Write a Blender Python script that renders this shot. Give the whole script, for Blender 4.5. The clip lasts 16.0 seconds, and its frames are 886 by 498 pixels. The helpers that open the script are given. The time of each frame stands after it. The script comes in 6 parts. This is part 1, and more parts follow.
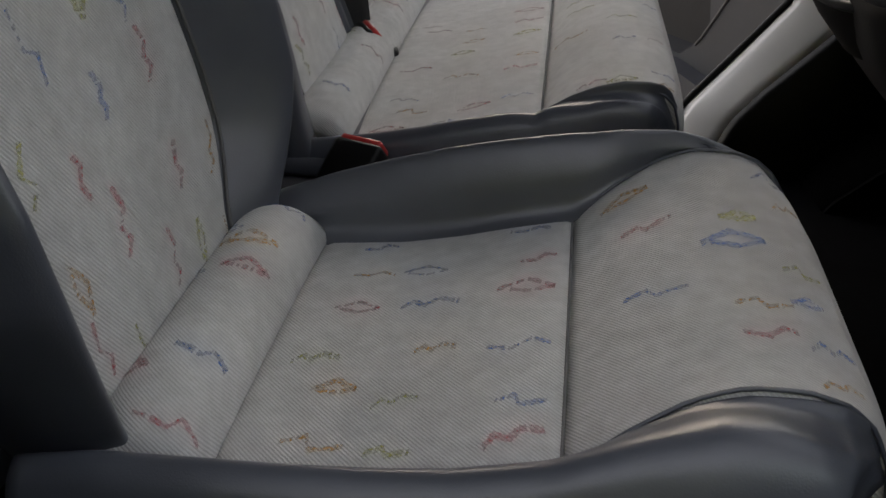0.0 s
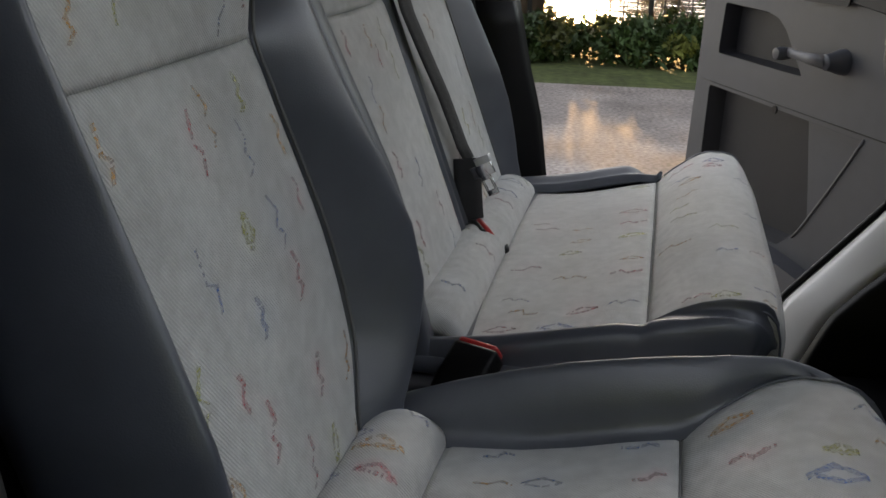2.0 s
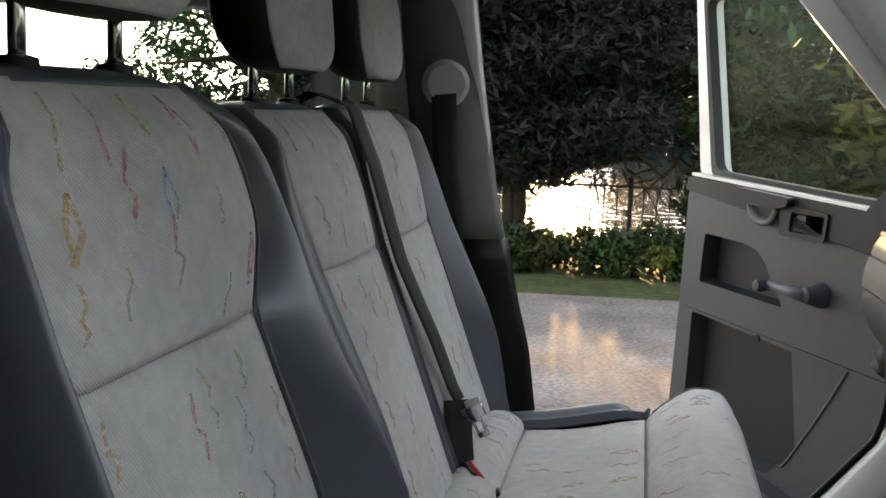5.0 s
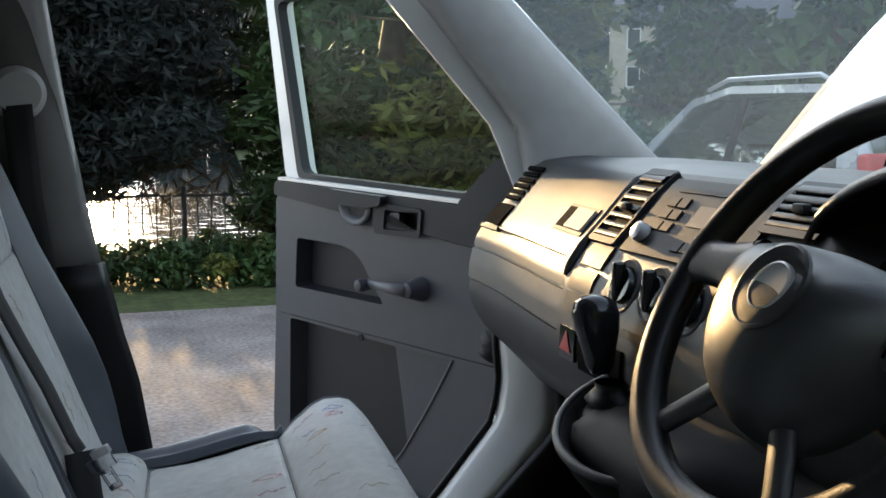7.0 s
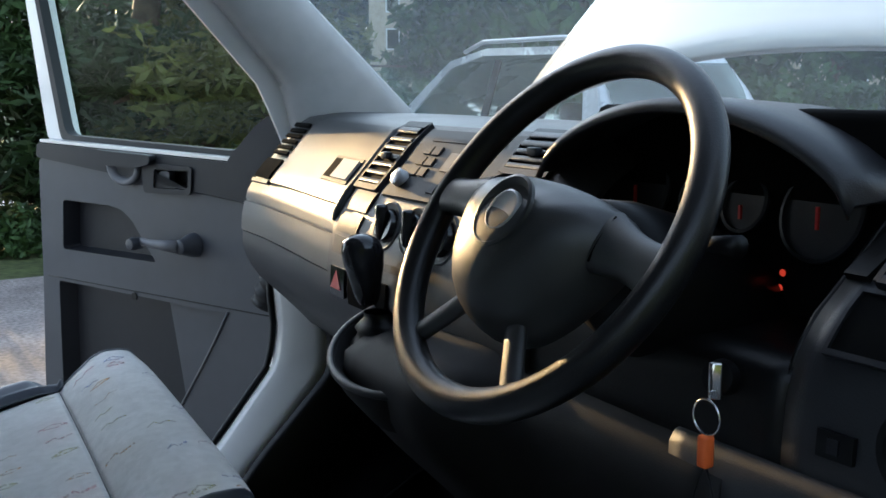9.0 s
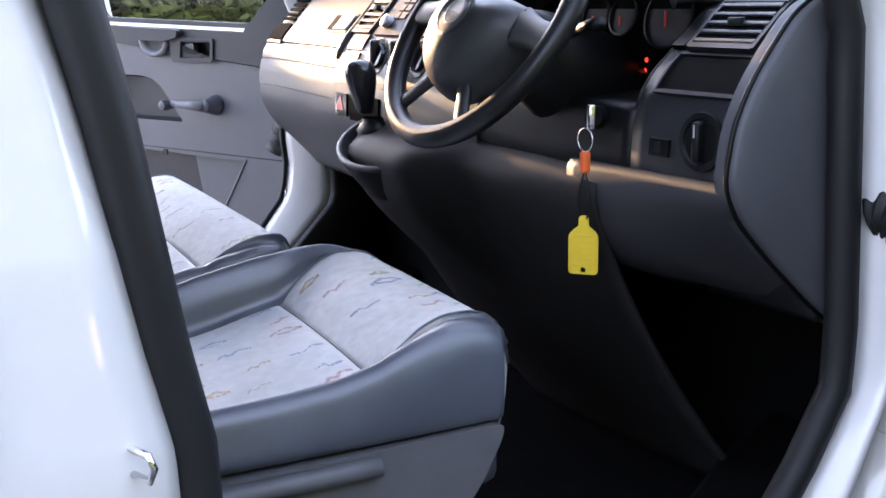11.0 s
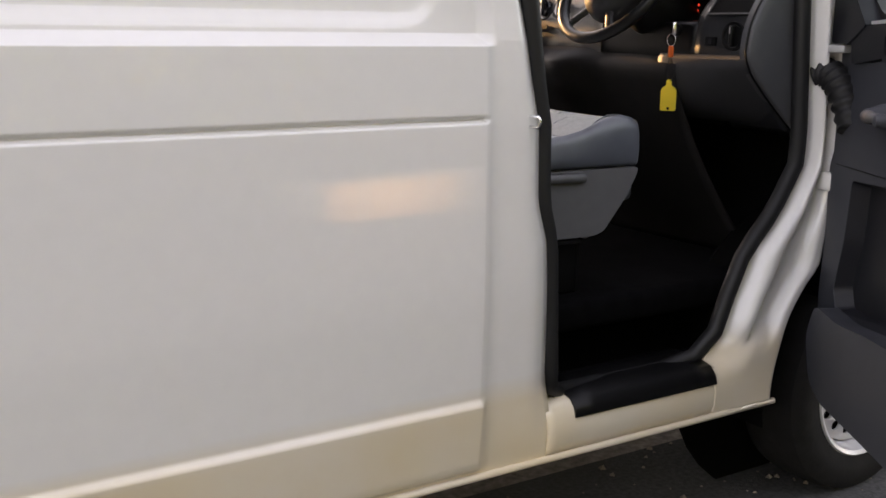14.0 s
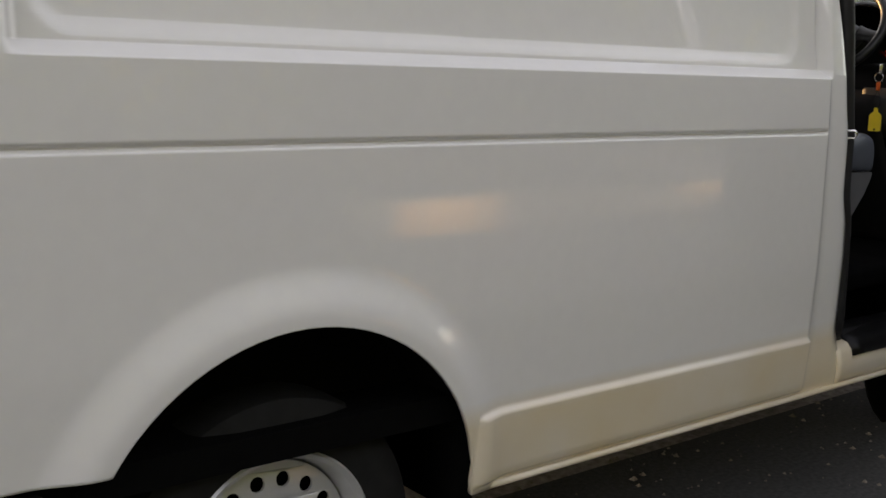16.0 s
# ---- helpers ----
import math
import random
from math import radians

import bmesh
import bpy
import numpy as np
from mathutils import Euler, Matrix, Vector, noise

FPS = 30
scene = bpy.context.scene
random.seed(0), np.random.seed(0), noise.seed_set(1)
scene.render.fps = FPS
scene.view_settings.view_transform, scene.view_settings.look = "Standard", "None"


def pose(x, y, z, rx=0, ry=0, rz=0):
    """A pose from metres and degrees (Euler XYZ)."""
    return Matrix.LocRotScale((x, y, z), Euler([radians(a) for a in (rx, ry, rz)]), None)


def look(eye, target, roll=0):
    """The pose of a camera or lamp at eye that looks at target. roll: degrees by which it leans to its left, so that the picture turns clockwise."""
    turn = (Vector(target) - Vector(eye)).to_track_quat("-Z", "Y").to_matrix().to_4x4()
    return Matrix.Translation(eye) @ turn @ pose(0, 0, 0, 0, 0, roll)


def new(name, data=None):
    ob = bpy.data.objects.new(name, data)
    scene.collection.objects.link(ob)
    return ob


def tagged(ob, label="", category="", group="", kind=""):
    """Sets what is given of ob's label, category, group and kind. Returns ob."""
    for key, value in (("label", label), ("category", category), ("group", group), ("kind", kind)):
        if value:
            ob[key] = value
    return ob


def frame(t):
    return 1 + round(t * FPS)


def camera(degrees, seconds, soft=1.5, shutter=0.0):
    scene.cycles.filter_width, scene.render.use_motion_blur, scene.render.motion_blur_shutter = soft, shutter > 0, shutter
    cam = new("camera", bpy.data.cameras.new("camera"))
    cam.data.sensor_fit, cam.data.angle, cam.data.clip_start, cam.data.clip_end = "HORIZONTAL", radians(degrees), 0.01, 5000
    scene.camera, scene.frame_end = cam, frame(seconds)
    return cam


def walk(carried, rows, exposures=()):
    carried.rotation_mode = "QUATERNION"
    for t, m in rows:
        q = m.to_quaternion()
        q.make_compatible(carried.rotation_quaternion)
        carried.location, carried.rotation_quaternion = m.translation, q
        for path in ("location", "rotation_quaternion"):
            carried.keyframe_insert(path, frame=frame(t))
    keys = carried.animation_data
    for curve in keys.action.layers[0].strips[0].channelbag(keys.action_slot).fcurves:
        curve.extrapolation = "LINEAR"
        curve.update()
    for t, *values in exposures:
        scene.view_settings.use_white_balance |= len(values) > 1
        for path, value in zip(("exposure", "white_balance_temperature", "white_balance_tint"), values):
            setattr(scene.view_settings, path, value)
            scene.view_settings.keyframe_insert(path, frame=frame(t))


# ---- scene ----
cam = camera(44.9, 16.0, soft=1.6, shutter=0.0)
PATH = [
    (0, (-0.931, -1.196, 1.495), (-0.968, 0.593, 0.602), 1.3),
    (0.5, (-0.946, -1.219, 1.52), (-1.08, 0.59, 0.677), 1.0),
    (1, (-0.956, -1.231, 1.541), (-1.147, 0.601, 0.761), 0.9),
    (1.5, (-0.96, -1.241, 1.559), (-1.163, 0.619, 0.852), 1.3),
    (2, (-0.963, -1.249, 1.577), (-1.171, 0.636, 0.943), 1.8),
    (2.5, (-0.961, -1.258, 1.592), (-1.18, 0.651, 1.036), 1.9),
    (3, (-0.963, -1.258, 1.605), (-1.189, 0.67, 1.124), 2.2),
    (3.5, (-0.963, -1.265, 1.616), (-1.198, 0.678, 1.204), 2.3),
    (3.7, (-0.964, -1.266, 1.62), (-1.201, 0.682, 1.232), 2.4),
    (5.8, (-1.026, -1.21, 1.647), (-1.079, 0.777, 1.423), 1.0),
    (6, (-1.064, -1.169, 1.637), (-0.984, 0.817, 1.42), 1.1),
    (6.5, (-1.106, -1.156, 1.633), (-0.733, 0.796, 1.413), 0.8),
    (7, (-1.088, -1.134, 1.638), (-0.463, 0.75, 1.396), 0.0),
    (7.5, (-1.103, -1.154, 1.642), (-0.268, 0.646, 1.385), -0.2),
    (8, (-1.12, -1.181, 1.647), (-0.148, 0.546, 1.378), -0.2),
    (8.2, (-1.131, -1.195, 1.65), (-0.119, 0.508, 1.374), -0.5),
    (10.3, (-1.188, -1.517, 1.561), (-0.193, 0.17, 1.159), -0.0),
    (10.5, (-1.248, -1.582, 1.552), (-0.254, 0.1, 1.129), -0.2),
    (11, (-1.425, -1.756, 1.53), (-0.409, -0.094, 1.075), -0.9),
    (11.5, (-1.542, -1.949, 1.497), (-0.535, -0.279, 1.051), -0.4),
    (12, (-1.66, -2.104, 1.472), (-0.647, -0.43, 1.056), 0.2),
    (12.5, (-1.94, -2.267, 1.46), (-0.84, -0.64, 1.081), 1.3),
    (13, (-2.16, -2.403, 1.449), (-1.036, -0.8, 1.043), 1.6),
    (13.5, (-2.351, -2.611, 1.391), (-1.272, -0.973, 1.002), 0.9),
    (14, (-2.615, -2.741, 1.364), (-1.543, -1.102, 0.959), 0.7),
    (14.5, (-2.94, -2.769, 1.367), (-1.844, -1.142, 0.978), 0.8),
    (15, (-3.307, -2.789, 1.326), (-2.189, -1.152, 1.062), 0.9),
    (15.5, (-3.724, -2.779, 1.329), (-2.574, -1.164, 1.061), 0.6),
    (16, (-4.105, -2.662, 1.333), (-2.87, -1.126, 0.994), 1.9),
]
EXPOSURES = [(0.0, 1.95, 7500, 16), (1.5, 2.0, 7250, 14), (3.5, 2.15, 7050, 13), (6.0, 2.35, 6800, 11), (8.0, 1.72, 5450, 5), (10.5, 3.2, 5650, 17), (11.0, 3.6, 5750, 23), (11.5, 4.0, 6100, 24), (12.5, 3.6, 6950, 24), (13.5, 2.95, 7350, 24), (14.5, 2.75, 7450, 21), (15.5, 2.35, 7500, 18), (16.0, 2.05, 7500, 18)]
walk(cam, [(t, look(e, g, r)) for t, e, g, r in PATH], EXPOSURES)

# ---- light ----
SUN_AZ, SUN_EL = 90.0, 8.0  # degrees from +x towards +y, above the horizon
world = bpy.data.worlds.new("evening_sky")
scene.world = world
world.use_nodes = True
wn, wl = world.node_tree.nodes, world.node_tree.links
sky = wn.new("ShaderNodeTexSky")
sky.sky_type = "NISHITA"
sky.sun_disc = False
sky.sun_elevation = radians(SUN_EL + 7)
sky.sun_rotation = radians(90 - SUN_AZ)
bg = wn["Background"]
bg.inputs["Strength"].default_value = 0.15
soft_sky = wn.new("ShaderNodeHueSaturation")
soft_sky.inputs["Saturation"].default_value = 0.45
wl.new(sky.outputs["Color"], soft_sky.inputs["Color"])
wl.new(soft_sky.outputs["Color"], bg.inputs["Color"])
sun_data = bpy.data.lights.new("sun", "SUN")
sun_data.energy, sun_data.angle, sun_data.color = 5.0, radians(1.5), (1.0, 0.62, 0.26)
sun = new("sun", sun_data)
SUN_DIR = Vector((math.cos(radians(SUN_AZ)) * math.cos(radians(SUN_EL)), math.sin(radians(SUN_AZ)) * math.cos(radians(SUN_EL)), math.sin(radians(SUN_EL))))
sun.matrix_world = look(SUN_DIR * 50, (0, 0, 0))

# ---- materials ----


def material(name, col, rough=0.5, metal=0.0, var=0.1, scale=25.0, stain=0.08, sscale=2.5, bump=0.0, bscale=300.0, coat=0.0, spec=0.5, sheen=0.0):
    m = bpy.data.materials.new(name)
    m.use_nodes = True
    n, l = m.node_tree.nodes, m.node_tree.links
    b = n["Principled BSDF"]
    tc = n.new("ShaderNodeTexCoord")

    def noise_of(sc, detail=4.0):
        t = n.new("ShaderNodeTexNoise")
        t.inputs["Scale"].default_value, t.inputs["Detail"].default_value = sc, detail
        l.new(tc.outputs["Object"], t.inputs["Vector"])
        return t

    def ramp(src, lo, hi, c0, c1):
        r = n.new("ShaderNodeMapRange")
        for k, v in zip(("From Min", "From Max", "To Min", "To Max"), (lo, hi, c0, c1)):
            r.inputs[k].default_value = v
        l.new(src, r.inputs["Value"])
        return r.outputs["Result"]

    fine, big = noise_of(scale), noise_of(sscale, 6.0)
    a = ramp(fine.outputs["Fac"], 0.3, 0.7, 1 - var, 1 + var)
    c = ramp(big.outputs["Fac"], 0.35, 0.7, 1 - stain, 1 + stain)
    mul = n.new("ShaderNodeMath")
    mul.operation = "MULTIPLY"
    l.new(a, mul.inputs[0])
    l.new(c, mul.inputs[1])
    vm = n.new("ShaderNodeVectorMath")
    vm.operation = "SCALE"
    vm.inputs[0].default_value = col
    l.new(mul.outputs[0], vm.inputs["Scale"])
    l.new(vm.outputs["Vector"], b.inputs["Base Color"])
    l.new(ramp(big.outputs["Fac"], 0.3, 0.7, max(0.02, rough * 0.85), min(1, rough * 1.15)), b.inputs["Roughness"])
    b.inputs["Metallic"].default_value = metal
    b.inputs["Coat Weight"].default_value = coat
    b.inputs["Coat Roughness"].default_value = 0.04
    b.inputs["Specular IOR Level"].default_value = spec
    b.inputs["Sheen Weight"].default_value = sheen
    if bump:
        t = noise_of(bscale, 2.0)
        bp = n.new("ShaderNodeBump")
        bp.inputs["Strength"].default_value, bp.inputs["Distance"].default_value = bump, 0.002
        l.new(t.outputs["Fac"], bp.inputs["Height"])
        l.new(bp.outputs["Normal"], b.inputs["Normal"])
    return m


def fabric_material(name, col):
    m = material(name, col, 0.95, var=0.10, scale=60, stain=0.10, sscale=7, spec=0.2, sheen=0.25)
    n, l = m.node_tree.nodes, m.node_tree.links
    b = n["Principled BSDF"]
    tc = n.new("ShaderNodeTexCoord")
    w = n.new("ShaderNodeTexWave")
    w.bands_direction = "DIAGONAL"
    w.inputs["Scale"].default_value, w.inputs["Distortion"].default_value, w.inputs["Detail"].default_value = 165.0, 1.6, 1.0
    w.inputs["Detail Scale"].default_value = 3.0
    l.new(tc.outputs["Object"], w.inputs["Vector"])
    bp = n.new("ShaderNodeBump")
    bp.inputs["Strength"].default_value, bp.inputs["Distance"].default_value = 0.5, 0.001
    l.new(w.outputs["Fac"], bp.inputs["Height"])
    l.new(bp.outputs["Normal"], b.inputs["Normal"])
    src = b.inputs["Base Color"].links[0].from_socket
    r = n.new("ShaderNodeMapRange")
    r.inputs["To Min"].default_value, r.inputs["To Max"].default_value = 0.88, 1.06
    l.new(w.outputs["Fac"], r.inputs["Value"])
    vm = n.new("ShaderNodeVectorMath")
    vm.operation = "SCALE"
    l.new(src, vm.inputs[0])
    l.new(r.outputs["Result"], vm.inputs["Scale"])
    l.new(vm.outputs["Vector"], b.inputs["Base Color"])
    return m


def glass_material(name, tint=(1, 1, 1), rough=0.0, gloss=0.02):
    m = bpy.data.materials.new(name)
    m.use_nodes = True
    n, l = m.node_tree.nodes, m.node_tree.links
    n.remove(n["Principled BSDF"])
    tr, gl, mx = n.new("ShaderNodeBsdfTransparent"), n.new("ShaderNodeBsdfGlossy"), n.new("ShaderNodeMixShader")
    tr.inputs["Color"].default_value = (*tint, 1)
    gl.inputs["Roughness"].default_value = rough
    mx.inputs[0].default_value = gloss
    l.new(tr.outputs[0], mx.inputs[1])
    l.new(gl.outputs[0], mx.inputs[2])
    l.new(mx.outputs[0], n["Material Output"].inputs["Surface"])
    return m


PAINT = material("white_paint_sill_glow", (0.77, 0.755, 0.735), 0.30, var=0.012, stain=0.012, sscale=0.5, coat=1.0)
# warm bounce light on the lower body, painted in as a broken tan tint
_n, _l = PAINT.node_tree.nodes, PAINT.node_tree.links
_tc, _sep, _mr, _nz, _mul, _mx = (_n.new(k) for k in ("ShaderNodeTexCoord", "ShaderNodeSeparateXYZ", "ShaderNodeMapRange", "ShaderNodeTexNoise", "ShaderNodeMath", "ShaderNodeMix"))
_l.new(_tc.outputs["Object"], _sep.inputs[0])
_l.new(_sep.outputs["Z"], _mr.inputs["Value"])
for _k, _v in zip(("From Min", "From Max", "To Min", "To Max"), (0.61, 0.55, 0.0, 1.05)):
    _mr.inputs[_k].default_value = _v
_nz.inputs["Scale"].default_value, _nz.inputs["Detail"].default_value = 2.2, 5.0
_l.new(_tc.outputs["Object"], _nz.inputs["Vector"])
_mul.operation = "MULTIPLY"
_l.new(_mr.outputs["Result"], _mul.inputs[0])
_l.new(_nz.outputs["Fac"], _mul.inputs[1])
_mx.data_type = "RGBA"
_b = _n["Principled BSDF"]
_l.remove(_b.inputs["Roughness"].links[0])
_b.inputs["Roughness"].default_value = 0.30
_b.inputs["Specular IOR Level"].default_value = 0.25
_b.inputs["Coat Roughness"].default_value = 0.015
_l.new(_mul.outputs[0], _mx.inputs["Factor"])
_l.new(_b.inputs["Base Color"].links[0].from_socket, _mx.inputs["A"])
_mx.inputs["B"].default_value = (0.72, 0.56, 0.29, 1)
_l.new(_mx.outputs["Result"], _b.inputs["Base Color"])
VINYL = material("grey_vinyl", (0.078, 0.087, 0.108), 0.37, var=0.08, stain=0.10, sscale=6, bump=0.10, bscale=700, spec=1.0)
HEAD = material("black_headrest_vinyl", (0.006, 0.006, 0.006), 0.6, var=0.1, bump=0.1, bscale=700)
PLINTH = material("mid_grey_plinth_plastic", (0.115, 0.115, 0.122), 0.55, var=0.06, stain=0.08, bump=0.15, bscale=600)
RIM_BLACK = material("black_wheel_rim_skin", (0.007, 0.007, 0.008), 0.34, var=0.1, bump=0.15, bscale=650, spec=0.5)
WHEEL_BLACK = material("black_grained_wheel_skin", (0.020, 0.020, 0.0205), 0.42, var=0.1, bump=0.14, bscale=900, spec=0.9)
# black that paints the shade of recesses not cut into the surface
VOID = material("matt_black_recess_shade", (0.003, 0.003, 0.003), 0.9, spec=0.05)
SEAM = material("grey_seam_thread", (0.15, 0.15, 0.15), 0.9, var=0.1)
DASH_FACE = material("dark_dash_face_plastic", (0.019, 0.0195, 0.023), 0.42, var=0.08, stain=0.1, bump=0.2, bscale=600, spec=0.5)
KNEE = material("grey_knee_panel_plastic", (0.038, 0.038, 0.043), 0.6, var=0.06, bump=0.15, bscale=600)
CONSOLE = material("charcoal_console_plastic", (0.018, 0.017, 0.018), 0.65, var=0.1, bump=0.15, bscale=600, spec=0.2)
CHEEK = material("mid_grey_dash_end_plastic", (0.070, 0.071, 0.078), 0.6, var=0.06, bump=0.15, bscale=600)
FABRIC = fabric_material("grey_seat_cloth", (0.57, 0.572, 0.56))
TRIM_GREY = material("grey_trim_plastic", (0.044, 0.047, 0.057), 0.48, var=0.05, bump=0.15, bscale=600)
TRIM_LIGHT = material("light_grey_trim_plastic", (0.44, 0.435, 0.425), 0.6, var=0.05, bump=0.15, bscale=600)
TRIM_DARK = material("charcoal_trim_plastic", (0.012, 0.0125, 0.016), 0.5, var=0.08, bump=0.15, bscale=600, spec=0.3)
# darker copy of the light grey trim, with the centre post's shade in it
POST_SHADED = material("shaded_post_trim", (0.13, 0.126, 0.118), 0.6, var=0.05, bump=0.15, bscale=600)
DASH_PLASTIC = material("dashboard_plastic", (0.026, 0.026, 0.027), 0.42, var=0.10, stain=0.16, bump=0.25, bscale=500, spec=0.6)
DASH_GREY = material("grey_dash_plastic", (0.038, 0.038, 0.041), 0.5, var=0.06, bump=0.15, bscale=600)
BLACK = material("black_plastic", (0.0035, 0.0035, 0.004), 0.45, var=0.1, bump=0.1, spec=0.25)
GLOSS_BLACK = material("gloss_black_plastic", (0.015, 0.015, 0.017), 0.12, var=0.05)
RUBBER = material("black_rubber", (0.006, 0.006, 0.007), 0.6, var=0.15, bump=0.1)
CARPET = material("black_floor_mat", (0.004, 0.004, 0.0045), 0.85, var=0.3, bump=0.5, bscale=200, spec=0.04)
CHROME = material("chrome", (0.8, 0.8, 0.8), 0.15, 1.0, var=0.02)
STEEL = material("silver_painted_steel", (0.62, 0.62, 0.63), 0.35, 0.4, var=0.05)
RED = material("red_plastic", (0.5, 0.03, 0.03), 0.35, var=0.05)
WEB = material("black_webbing", (0.012, 0.012, 0.013), 0.7, var=0.15, bump=0.4, bscale=900)
YELLOW = material("yellow_tag_plastic", (0.85, 0.62, 0.03), 0.4, var=0.04)
ORANGE = material("orange_cord", (0.9, 0.16, 0.03), 0.5, var=0.05)
TYRE = material("tyre_rubber", (0.012, 0.012, 0.012), 0.8, var=0.2, bump=0.3, bscale=80, spec=0.2)
GLASS = glass_material("clear_glass", (0.90, 0.95, 0.92), 0.0, 0.008)
WS_GLASS = glass_material("dusty_windscreen_glass", (0.90, 0.95, 0.95))
_n, _l = WS_GLASS.node_tree.nodes, WS_GLASS.node_tree.links
_film, _mix = _n.new("ShaderNodeBsdfTranslucent"), _n.new("ShaderNodeMixShader")
_film.inputs["Color"].default_value = (0.75, 0.85, 0.9, 1)
_mix.inputs[0].default_value = 0.11
_l.new(_n["Material Output"].inputs["Surface"].links[0].from_socket, _mix.inputs[1])
_l.new(_film.outputs[0], _mix.inputs[2])
_l.new(_mix.outputs[0], _n["Material Output"].inputs["Surface"])
CAR_GLASS = glass_material("greenish_car_glass", (0.86, 0.95, 0.90), 0.0, 0.12)
DARK_GLASS = glass_material("tinted_glass", (0.5, 0.55, 0.53), 0.0, 0.1)
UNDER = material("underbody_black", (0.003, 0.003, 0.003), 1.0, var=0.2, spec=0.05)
MARKS = {"red": material("red_thread", (0.72, 0.13, 0.15), 0.95, var=0.2, scale=400), "blue": material("blue_thread", (0.13, 0.29, 0.70), 0.95, var=0.2, scale=400),
         "orange": material("orange_thread", (0.80, 0.43, 0.10), 0.95, var=0.2, scale=400), "green": material("green_thread", (0.58, 0.58, 0.16), 0.95, var=0.2, scale=400)}
for _m in MARKS.values():
    # loosely woven thread: the cloth shows through
    _n, _l = _m.node_tree.nodes, _m.node_tree.links
    _tc, _nz, _mr, _tr, _ms = (_n.new(k) for k in ("ShaderNodeTexCoord", "ShaderNodeTexNoise", "ShaderNodeMapRange", "ShaderNodeBsdfTransparent", "ShaderNodeMixShader"))
    _nz.inputs["Scale"].default_value, _nz.inputs["Detail"].default_value = 300.0, 2.0
    _l.new(_tc.outputs["Object"], _nz.inputs["Vector"])
    for _k, _v in zip(("From Min", "From Max", "To Min", "To Max"), (0.30, 0.68, 0.16, 0.52)):
        _mr.inputs[_k].default_value = _v
    _l.new(_nz.outputs["Fac"], _mr.inputs["Value"])
    _l.new(_mr.outputs["Result"], _ms.inputs[0])
    _l.new(_tr.outputs[0], _ms.inputs[1])
    _l.new(_n["Principled BSDF"].outputs[0], _ms.inputs[2])
    _l.new(_ms.outputs[0], _n["Material Output"].inputs["Surface"])

# ---- building helpers ----
BASE = {}


def thing(name, base, label, category, group="", kind=""):
    ob = new(name)
    ob.location = base
    ob.empty_display_size = 0.1
    BASE[ob.name] = Vector(base)
    return tagged(ob, label, category, group, kind)


def put(name, me, mat, parent=None, label="", base=None, smooth=True):
    """Link mesh data given in world metres, under a parent or as a thing of its own."""
    b = BASE[parent.name] if parent is not None else Vector(base or (0, 0, 0))
    me.transform(Matrix.Translation(-b))
    me.materials.append(mat)
    if smooth:
        me.polygons.foreach_set("use_smooth", [True] * len(me.polygons))
    ob = new(name, me)
    BASE[ob.name] = b
    if parent is not None:
        ob.parent = parent
    else:
        ob.location = b
    if label:
        ob["label"] = label
    return ob


def raw(verts, faces):
    me = bpy.data.meshes.new("mesh")
    me.from_pydata(np.asarray(verts, float).tolist(), [], faces)
    me.validate()
    return me


def from_bm(bm, recalc=True):
    me = bpy.data.meshes.new("mesh")
    if recalc:
        bmesh.ops.recalc_face_normals(bm, faces=bm.faces)
    bm.to_mesh(me)
    bm.free()
    return me


def sharp(ob, angle=35):
    """Smooth shading that keeps corners crisp."""
    bm = bmesh.new()
    bm.from_mesh(ob.data)
    for e in bm.edges:
        if len(e.link_faces) == 2 and e.calc_face_angle(0) > radians(angle):
            e.smooth = False
    bm.to_mesh(ob.data)
    bm.free()
    return ob


def surf(name, P, mat, parent=None, label="", wrap_u=False, wrap_v=False, thick=0.0, base=None, crisp=0, caps=False, out=None):
    """A surface through a grid of points, closed round where asked, with a thickness."""
    P = np.asarray(P, float)
    nu, nv = P.shape[:2]
    faces = []
    for i in range(nu if wrap_u else nu - 1):
        for j in range(nv if wrap_v else nv - 1):
            a, b, c, d = i * nv + j, ((i + 1) % nu) * nv + j, ((i + 1) % nu) * nv + (j + 1) % nv, i * nv + (j + 1) % nv
            faces.append((a, b, c, d))
    if caps and wrap_v:
        faces.append(tuple(range(nv)))
        faces.append(tuple((nu - 1) * nv + j for j in reversed(range(nv))))
    bm = bmesh.new()
    vs = [bm.verts.new(p) for p in P.reshape(-1, 3)]
    for f in faces:
        try:
            bm.faces.new([vs[k] for k in f])
        except ValueError:
            pass
    bmesh.ops.remove_doubles(bm, verts=bm.verts, dist=1e-5)
    if out is not None:
        bm.normal_update()
        if sum((f.normal * f.calc_area() for f in bm.faces), Vector()).dot(Vector(out)) < 0:
            bmesh.ops.reverse_faces(bm, faces=bm.faces)
    ob = put(name, from_bm(bm, out is None), mat, parent, label, base)
    if thick:
        s = ob.modifiers.new("thickness", "SOLIDIFY")
        s.thickness, s.offset = thick, -1
    if crisp:
        sharp(ob, crisp)
    return ob


